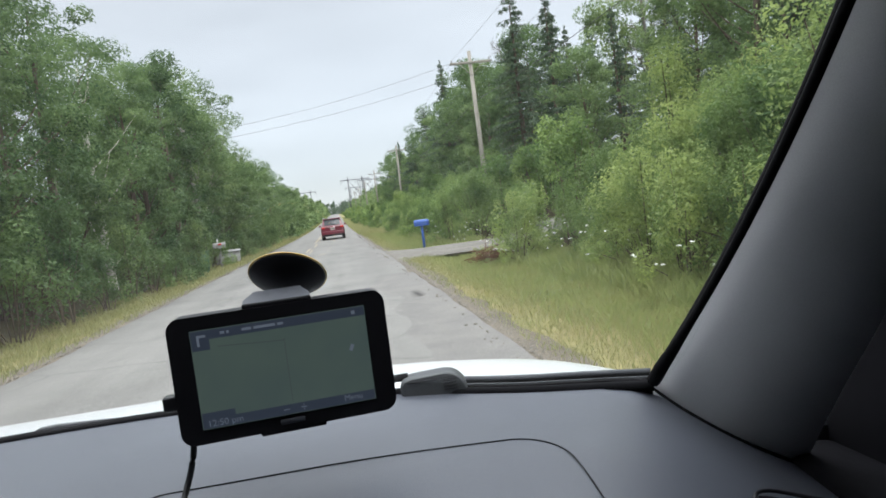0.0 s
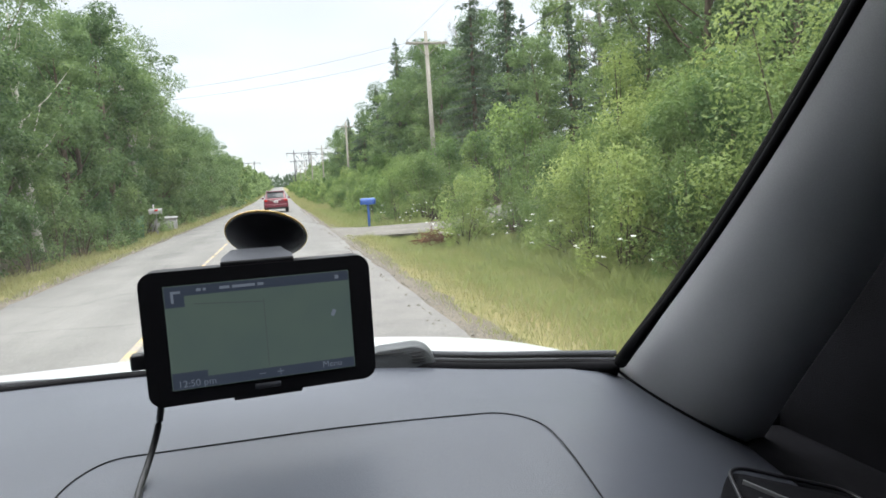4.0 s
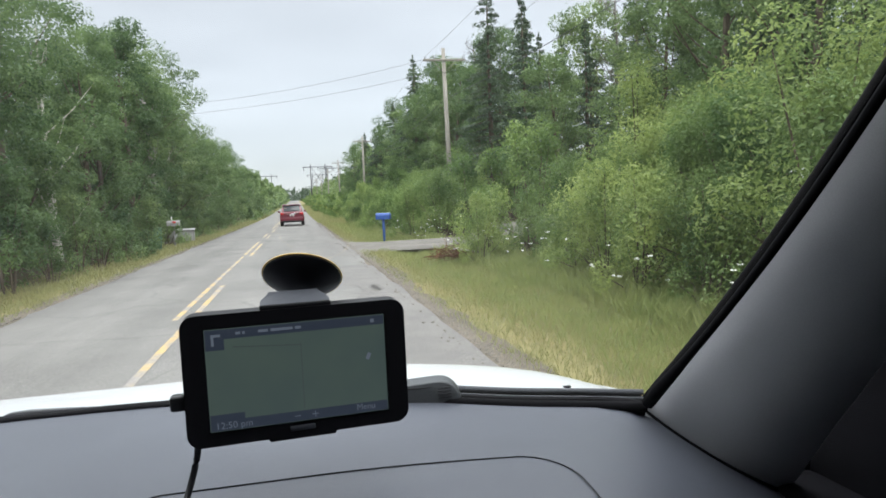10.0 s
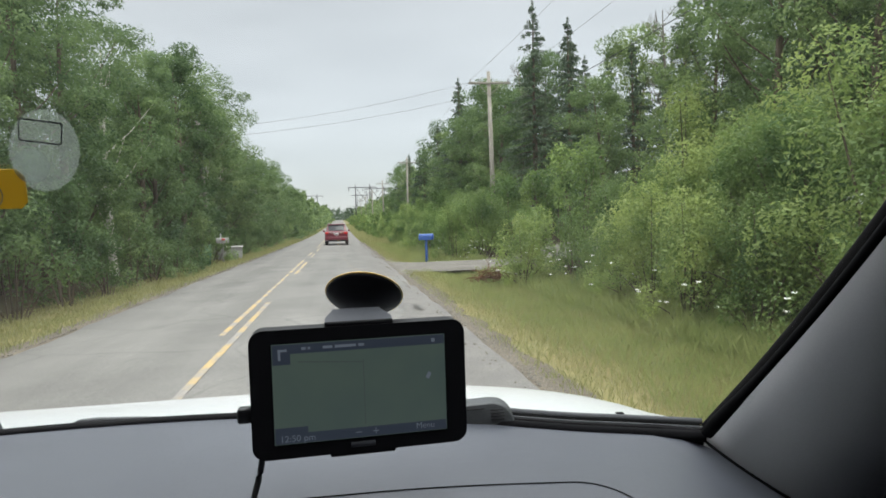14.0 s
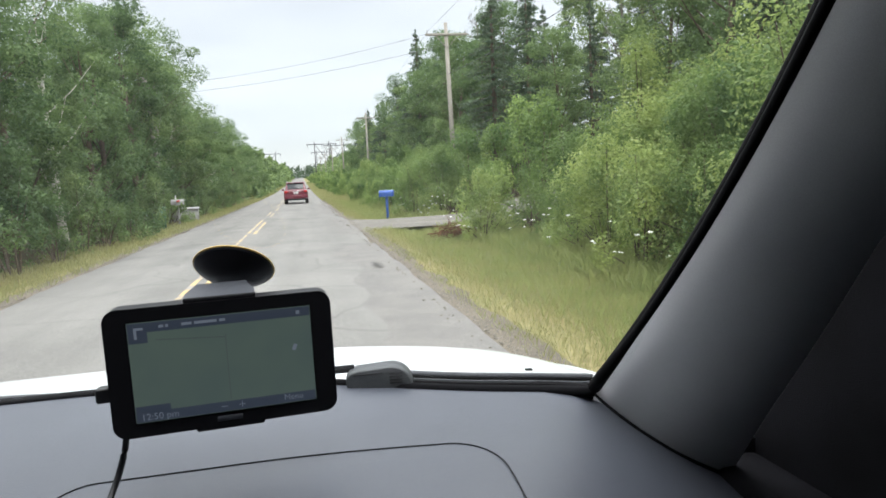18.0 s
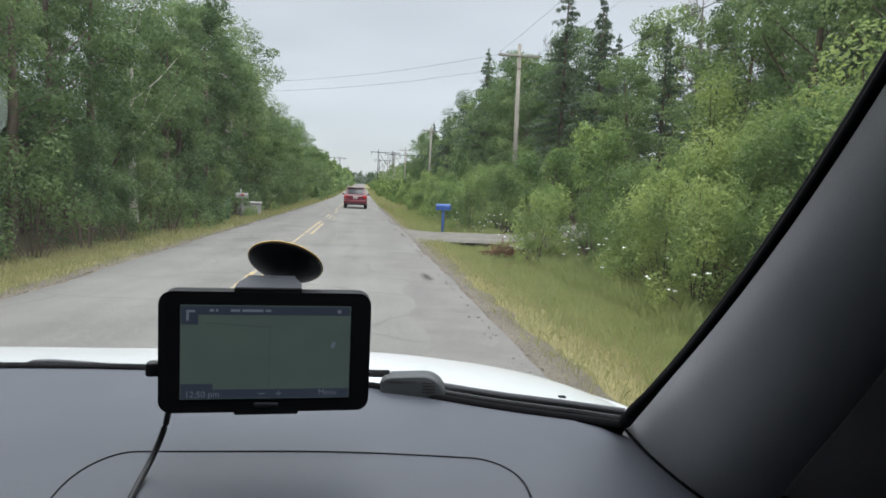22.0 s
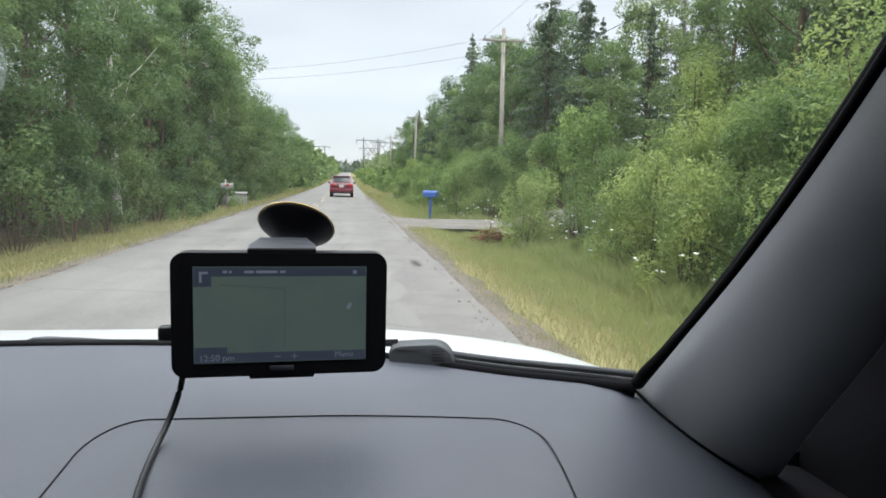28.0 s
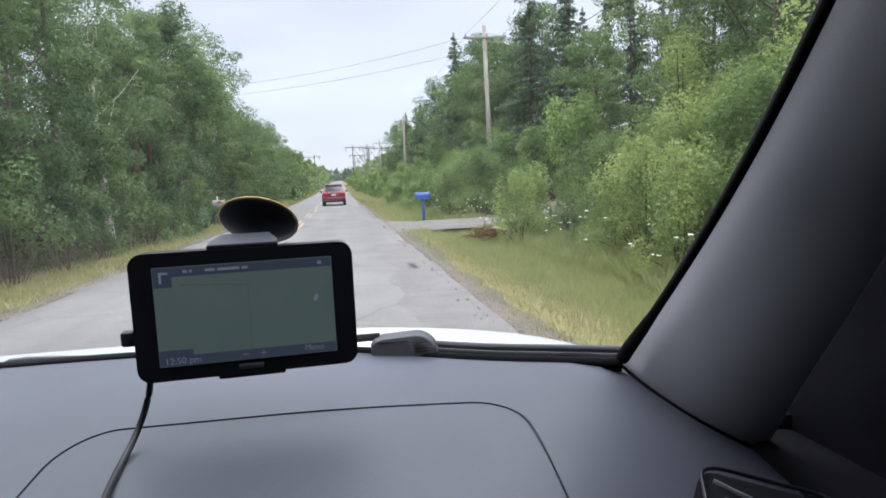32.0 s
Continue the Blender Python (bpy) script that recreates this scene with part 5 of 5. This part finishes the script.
while y < 2.0:
    plant(rp.choice(protos_b), -8.8 + rp.uniform(-0.8, 0.8), y, rp.uniform(0.8, 1.0))
    plant(rp.choice(protos_d), -6.8 + rp.uniform(-0.4, 0.4), y + 1.0, rp.uniform(0.6, 1.0))
    plant(rp.choice(protos_b[:3] + protos_s), 12.0 + rp.uniform(-0.8, 0.8), y, rp.uniform(0.8, 1.0))
    plant(rp.choice(protos_u), 5.6 + rp.uniform(-0.5, 0.5), y + 0.6, rp.uniform(0.7, 1.0))
    plant(rp.choice(protos_u), 7.4 + rp.uniform(-0.5, 0.5), y + 1.8, rp.uniform(1.0, 1.3))
    y += rp.uniform(2.6, 3.8)
for p in protos_b + protos_s + protos_u + protos_n + protos_d:
    put(p, spots[id(p)])


# far woods on both sides as one mass of leaf clumps with trunks lost in it
def far_woods(name, x_of, y0, y1, step, h, material, seed, per=42, leaf=0.75):
    rs = np.random.RandomState(seed)
    cent, rad = [], []
    y = y0
    while y < y1:
        x = x_of(y) + rs.normal() * 1.2
        top = h * rs.uniform(0.72, 1.1)
        conifer = rs.random() < 0.35
        g = ground_z(x, y)
        for k in range(7):
            u = (k + 0.5) / 7
            w = min(1, h / 6) * (2.1 * (1 - u) + 0.25) if conifer else min(1, h / 6) * 2.3 * math.sin(math.pi * (0.2 + 0.75 * u))
            cent.append([x + rs.normal() * 0.5 * w, y + rs.normal() * 0.5 * w, g + top * u])
            rad.append([w * 0.75, w * 0.75, top / 9])
        y += step * rs.uniform(0.7, 1.3)
    ob = part(name, leaves_mesh(name, leaf_cloud(rs, cent, rad, per, leaf)), material)
    return tagged(ob, "distant mixed green roadside wood", "woods", kind="stuff")


far_woods("woods", lambda y: -8.8, 126, 420, 3.4, 8.2, M_LEAF, 61)
far_woods("woods", lambda y: -13.5, 100, 420, 4.5, 9.2, M_LEAF, 62)
far_woods("woods", lambda y: 12.0, 126, 420, 3.6, 7.0, M_LEAF, 63)
far_woods("woods", lambda y: 16.5, 115, 420, 4.5, 9.0, M_NEEDLE, 64)
far_woods("undergrowth", lambda y: 7.6, 92, 400, 2.6, 3.0, M_SHRUB, 65, 40, 0.5)
far_woods("undergrowth", lambda y: -6.9, 74, 400, 3.2, 1.9, M_LEAF, 66, 34, 0.4)
far_woods("undergrowth", lambda y: 5.6, 92, 400, 2.6, 1.7, M_SHRUB, 67, 30, 0.4)

# a belt of wood beyond the crest
rs = np.random.RandomState(91)
cent, rad = [], []
for k in range(230):
    x, yy = rs.uniform(-170, 170) if k < 150 else rs.uniform(-32, 32), rs.uniform(455, 500)
    top, g = rs.uniform(6, 10), ground_z(x, yy)
    for q in range(5):
        u = (q + 0.5) / 5
        w = 2.6 * math.sin(math.pi * (0.2 + 0.75 * u))
        cent.append([x + rs.normal() * w * 0.5, yy, g + top * u])
        rad.append([w * 0.8, w * 0.8, top / 7])
tagged(part("woods", leaves_mesh("woods", leaf_cloud(rs, cent, rad, 30, 1.1)), M_NEEDLE), "dark belt of wood beyond the crest", "woods", kind="stuff")

# wooded hill on the horizon
hill_y = spaced(0, 1, 4)


def hill_pt(u, v):
    x = -1400 + 2800 * u
    return (x, 1250 + 260 * v, -12 + v * (34 + 9 * noise.noise((x * 0.004, 1, 0)) + 2.0 * noise.noise((x * 0.03, 2, 0))))


hill = part("backdrop", sheet("backdrop", hill_pt, spaced(0, 1, 241), hill_y), M_HILL)
tagged(hill, "low wooded hill on the horizon", "hill", kind="structure")


# ---- grass and flowers of the verges ----
def blades(name, count, x_of, y_of, h0, h1, seed, material=M_BLADE, wide=0.0004):
    rs = np.random.RandomState(seed)
    y = y_of(rs, count)
    x = x_of(rs, count)
    off = (x > 0) & (y > DRIVE_Y[0] - 0.1) & (y < DRIVE_Y[1] + 0.1)
    x, y = x[~off], y[~off]
    count = len(x)
    z = np.array([ground_z(a, b) for a, b in zip(x, y)])
    ang = rs.uniform(0, 2 * math.pi, count)
    h = rs.uniform(h0, h1, count)
    w = 0.0007 + 0.0012 * rs.random(count) + wide * y
    dx, dy = np.cos(ang) * w, np.sin(ang) * w
    lx, ly = rs.normal(size=count) * 0.3 * h, rs.normal(size=count) * 0.3 * h
    v = np.stack([np.stack([x - dx, y - dy, z - 0.02], 1), np.stack([x + dx, y + dy, z - 0.02], 1),
                  np.stack([x + dx * 0.6 + lx * 0.5, y + dy * 0.6 + ly * 0.5, z + h * 0.62], 1), np.stack([x + lx, y + ly, z + h], 1)], 1).reshape(-1, 3)
    ob = part(name, leaves_mesh(name, v), material)
    return tagged(ob, "thin dry yellow-green verge grass", "grass", kind="stuff")


def near_far(a, b):
    return lambda rs, n: a + (b - a) * rs.random(n) ** 1.7


blades("grass", 170000, lambda rs, n: ROAD_R + 0.10 + 3.9 * rs.random(n) ** 0.72, near_far(2.0, 60), 0.03, 0.10, 71, M_BLADE, 0.0003)
M_LUSH = leaf_mat("lush_grass", (0.220, 0.268, 0.098), (0.315, 0.340, 0.138), 0.4, vary=0.0)
blades("grass", 30000, lambda rs, n: ROAD_R + 0.05 + 4.2 * rs.random(n), near_far(56, 230), 0.08, 0.30, 75, M_BLADE, 0.0007)
blades("grass", 16000, lambda rs, n: ROAD_L - 0.05 - 2.6 * rs.random(n), near_far(66, 230), 0.08, 0.30, 76, M_BLADE, 0.0007)
blades("tall_grass", 70000, lambda rs, n: 2.3 + 3.3 * rs.random(n) ** 0.55, near_far(2.5, 60), 0.05, 0.20, 72, M_LUSH, 0.00025)
blades("grass", 26000, lambda rs, n: ROAD_L - 0.04 - 2.6 * rs.random(n), near_far(5.0, 70), 0.04, 0.16, 73)

blades("tall_weeds", 30000, lambda rs, n: 4.3 + 1.5 * rs.random(n) ** 0.8, near_far(2.5, 60), 0.14, 0.40, 77, M_LUSH, 0.0003)
for side_x, wide_x in ((ROAD_R + 0.04, 3.9), (ROAD_L - 0.04, -2.6)):
    blades("grass", 12000, lambda rs, n: side_x + wide_x * rs.random(n), lambda rs, n: -14 + 16.5 * rs.random(n), 0.03, 0.12, 78, M_BLADE, 0.0)

fl = np.random.RandomState(81)
fc, fr = [], []
for k in range(80):
    x, y = fl.uniform(4.1, 5.6), 4 + 30 * fl.random() ** 1.3
    fc.append([x, y, ground_z(x, y) + fl.uniform(0.5, 1.1)])
    fr.append([0.04, 0.04, 0.010])
tagged(part("wildflowers", leaves_mesh("wildflowers", leaf_cloud(fl, fc, fr, 16, 0.026, 1.3, 0, 0.1)), M_FLOWER), "small white umbel wildflowers among the grass", "flowers", kind="stuff")


# ---- power line ----
def power_pole(x, y, lean=0.0, h=9.3):
    t = thing("utility_pole", "weathered grey wooden utility pole with crossarm", "utility pole", pose(x, y, ground_z(x, y) - 0.4, 0, lean, 0), "utility poles")
    part("post", cyl(0.15, 0.10, 0, h + 0.4, 12), M_POLE, t)
    part("crossarm", box(-1.15, 1.15, -0.16, -0.06, h - 0.30, h - 0.18, 0.01, 1), M_POLE, t)
    for sx in (-1.05, -0.55, 1.05):
        ins = cyl(0.05, 0.035, 0, 0.18, 10)
        part("insulator", ins, M_INSUL, t, m=pose(sx, -0.11, h - 0.18))
    for sx in (-1, 1):
        part("brace", tube("brace", [(sx * 0.02, -0.12, h - 0.95), (sx * 0.6, -0.12, h - 0.30)], 0.018, 6), M_POLE, t)
    return t


pole_y = [-14, 34, 79, 124, 168, 212, 258]
for i, py in enumerate(pole_y):
    power_pole(8.3, py, (-1.2, -0.6, 0.4, -0.5, 0.6, 0, -0.4)[i])


def wire(a, b, sag, r=0.012):
    P = [(a[0] + (b[0] - a[0]) * s, a[1] + (b[1] - a[1]) * s, a[2] + (b[2] - a[2]) * s - 4 * sag * s * (1 - s)) for s in spaced(0, 1, 13)]
    return P


for sx in (-1.05, 1.05):
    for i in range(len(pole_y) - 1):
        a = (8.3 + sx, pole_y[i] - 0.11, ground_z(8.3, pole_y[i]) + 8.9)
        b = (8.3 + sx, pole_y[i + 1] - 0.11, ground_z(8.3, pole_y[i + 1]) + 8.9)
        tagged(part("power_wire", tube("power_wire", wire(a, b, 0.55), 0.006, 5), M_WIRE), "thin dark sagging power wire between poles", "wire", "power wires")
for i in range(len(pole_y) - 1):
    a = (8.2, pole_y[i], ground_z(8.3, pole_y[i]) + 6.6)
    b = (8.2, pole_y[i + 1], ground_z(8.3, pole_y[i + 1]) + 6.6)
    tagged(part("phone_wire", tube("phone_wire", wire(a, b, 0.7), 0.012, 5), M_WIRE), "dark sagging telephone cable between poles", "wire", "power wires")


for k, (dz, dx) in enumerate(((8.75, 1.0), (8.2, 0.0))):
    P = wire((8.3 - dx, 34.0, ground_z(8.3, 34) + dz), (-7.55, 37.0, ground_z(-7.3, 37) + 7.3 - 0.5 * k), 0.35)
    tagged(part("service_wire", tube("service_wire", P, 0.007, 5), M_WIRE), "thin dark service wire crossing over the road", "wire", "power wires")


M_TOWER = mat("dark_tower_timber", (0.11, 0.11, 0.115), 0.9, spec=0.15, other=(0.07, 0.07, 0.075), scale=3, stretch=(4, 4, 0.3))


def h_frame(x, y, h=16.0):
    t = thing("transmission_tower", "dark wooden H-frame power transmission tower far along the road", "power tower", pose(x, y, ground_z(x, y) - 0.5, 0, 0, 4), "transmission towers")
    for sx in (-3.0, 3.0):
        part("post", cyl(0.26, 0.17, 0, h, 10), M_TOWER, t, m=pose(sx, 0, 0))
        part("brace", tube("brace", [(sx, -0.2, h - 1.2), (-sx * 0.05, -0.2, h - 5.5)], 0.09, 6), M_TOWER, t)
        part("brace", tube("brace", [(sx, -0.24, h - 9.0), (-sx * 0.05, -0.24, h - 5.5)], 0.09, 6), M_TOWER, t)
    part("crossarm", box(-6.2, 6.2, -0.2, 0.0, h - 1.4, h - 1.1, 0.02, 1), M_TOWER, t)
    for sx in (-5.8, 0, 5.8):
        part("insulator", cyl(0.10, 0.10, h - 2.7, h - 1.4, 8), M_TOWER, t, m=pose(sx, -0.1, 0))
    return t


for hx, hy in ((9.5, 270), (17.0, 290), (13.0, 380), (-15.5, 360)):
    h_frame(hx, hy)


# ---- roadside furniture ----
M_BLUE = mat("faded_blue_paint", (0.02, 0.07, 0.30), 0.5, other=(0.03, 0.08, 0.24), scale=8, fine=(60, 0.12))
M_GREEN = mat("green_bin_plastic", (0.03, 0.10, 0.06), 0.55, other=(0.025, 0.08, 0.05), scale=6, fine=(50, 0.1))
M_TIN = mat("grey_box_boards", (0.30, 0.30, 0.29), 0.8, other=(0.20, 0.20, 0.19), scale=5, fine=(40, 0.15))


def mailbox(x, y, turn, paint, label):
    """A country mailbox: domed box with door and flag on a post."""
    t = thing("mailbox", label, "mailbox", pose(x, y, ground_z(x, y) - 0.05, 0, 0, turn))
    part("post", box(-0.05, 0.05, -0.05, 0.05, 0, 1.08, 0.008, 1), paint, t)
    n = 12
    prof = [(-0.14, 0.0)] + [(0.14 * -math.cos(math.pi * k / n), 0.14 + 0.13 * math.sin(math.pi * k / n)) for k in range(n + 1)] + [(0.14, 0.0)]
    verts = [(a, yy, 1.08 + b) for yy in (-0.30, 0.30) for a, b in prof]
    m = len(prof)
    faces = [(k, (k + 1) % m, m + (k + 1) % m, m + k) for k in range(m)] + [tuple(range(m))[::-1], tuple(range(m, 2 * m))]
    part("box", mesh_from("box", verts, faces), paint, t)
    part("door", box(-0.12, 0.12, -0.318, -0.302, 1.10, 1.32, 0.006, 1), paint, t)
    part("flag", box(0.145, 0.155, -0.05, 0.10, 1.22, 1.30, 0.002, 1), M_TAIL, t, "red flag")
    return t


mailbox(3.55, 27.0, 70, M_BLUE, "blue metal mailbox on a post beside the road")
mailbox(-6.0, 33.5, -80, M_TIN, "small grey mailbox on a post beside the road")
bin_thing = thing("wheelie_bin", "dark green plastic wheeled bin standing on the verge", "bin", pose(-6.5, 31.5, ground_z(-6.5, 31.5) - 0.01, 0, 0, 15))
bb = cyl(0.36, 0.42, 0.06, 0.98, 4)
part("bin_body", bb, M_GREEN, bin_thing, m=pose(0, 0, 0, 0, 0, 45))
part("bin_lid", box(-0.32, 0.32, -0.34, 0.34, 0.985, 1.04, 0.02, 2), M_GREEN, bin_thing)
for sx in (-1, 1):
    part("bin_wheel", cyl(0.10, 0.10, -0.025, 0.025, 14), M_TYRE, bin_thing, m=pose(sx * 0.27, 0.28, 0.10, 0, 90, 0))
crate = thing("refuse_box", "low grey wooden refuse box with sloping lid on the verge", "refuse box", pose(-6.3, 36.5, ground_z(-6.3, 36.5) - 0.01, 0, 0, 6))
for sx in (-1, 1):
    part("side_board", box(sx * 0.75 - 0.02, sx * 0.75 + 0.02, -0.40, 0.40, 0.0, 0.70, 0.005, 1), M_TIN, crate)
part("front_board", box(-0.73, 0.73, -0.42, -0.385, 0.02, 0.66, 0.005, 1), M_TIN, crate)
part("back_board", box(-0.73, 0.73, 0.385, 0.42, 0.02, 0.72, 0.005, 1), M_TIN, crate)
part("lid", box(-0.82, 0.82, -0.48, 0.46, -0.02, 0.02, 0.006, 1), M_TIN, crate, m=pose(0, 0, 0.735, 4, 0, 0))


# a heap of cut brush and the fallen limb beside it
heap = thing("brush_pile", "brown heap of dead brush with a fallen pale limb", "brush pile", pose(4.1, 17.5, ground_z(4.1, 17.5) - 0.03, 0, 0, 10))
hr = np.random.RandomState(88)
twigs = []
for k in range(70):
    a, e = hr.uniform(0, 6.28), hr.uniform(0, 1) ** 0.7
    p = Vector((0.75 * e * math.cos(a), 0.5 * e * math.sin(a), 0.42 * (1 - e * e) * hr.uniform(0.3, 1.0) + 0.03))
    d = Vector((hr.normal(), hr.normal(), hr.normal() * 0.25)).normalized() * hr.uniform(0.2, 0.5)
    twigs.append(([p - d, p + Vector((0, 0, 0.04)), p + d], 0.012, 0.005))
M_DEAD = mat("dead_brush", (0.16, 0.085, 0.045), 0.95, spec=0.1, other=(0.09, 0.05, 0.03), scale=8)
part("twigs", limb_mesh("twigs", twigs), M_DEAD, heap)
hc = [[0.6 * hr.normal() * 0.7, 0.4 * hr.normal() * 0.7, hr.uniform(0.08, 0.34)] for k in range(22)]
part("dead_leaves", leaves_mesh("dead_leaves", leaf_cloud(hr, hc, [[0.16, 0.16, 0.10]] * 22, 40, 0.07)), M_DEAD, heap)
part("fallen_limb", limb_mesh("fallen_limb", [([(0.2, 0.1, 0.40), (0.9, -0.15, 0.26), (1.7, -0.35, 0.03)], 0.035, 0.02), ([(0.9, -0.15, 0.26), (1.3, 0.1, 0.12)], 0.02, 0.008)]), M_BIRCH, heap, "pale fallen limb")

# bare pole and thin marker post on the far verge
bare = thing("utility_pole", "bare pale wooden utility pole leaning slightly before the trees", "utility pole", pose(-7.3, 37.0, ground_z(-7.3, 37.0) - 0.4, 0, -2.5, 0), "utility poles")
part("post", cyl(0.14, 0.10, 0, 8.2, 12), M_POLE, bare)
part("crossarm", box(-0.5, 0.5, -0.15, -0.07, 7.55, 7.65, 0.01, 1), M_POLE, bare)
mark = thing("marker_post", "thin white marker post beside the utility pole", "marker post", pose(-6.9, 38.0, ground_z(-6.9, 38.0) - 0.05))
part("stake", box(-0.03, 0.03, -0.03, 0.03, 0, 1.5, 0.005, 1), M_PLATE, mark)
part("plate", box(0.05, 0.25, -0.02, 0.0, 1.0, 1.25, 0.004, 1), M_TIN, mark)
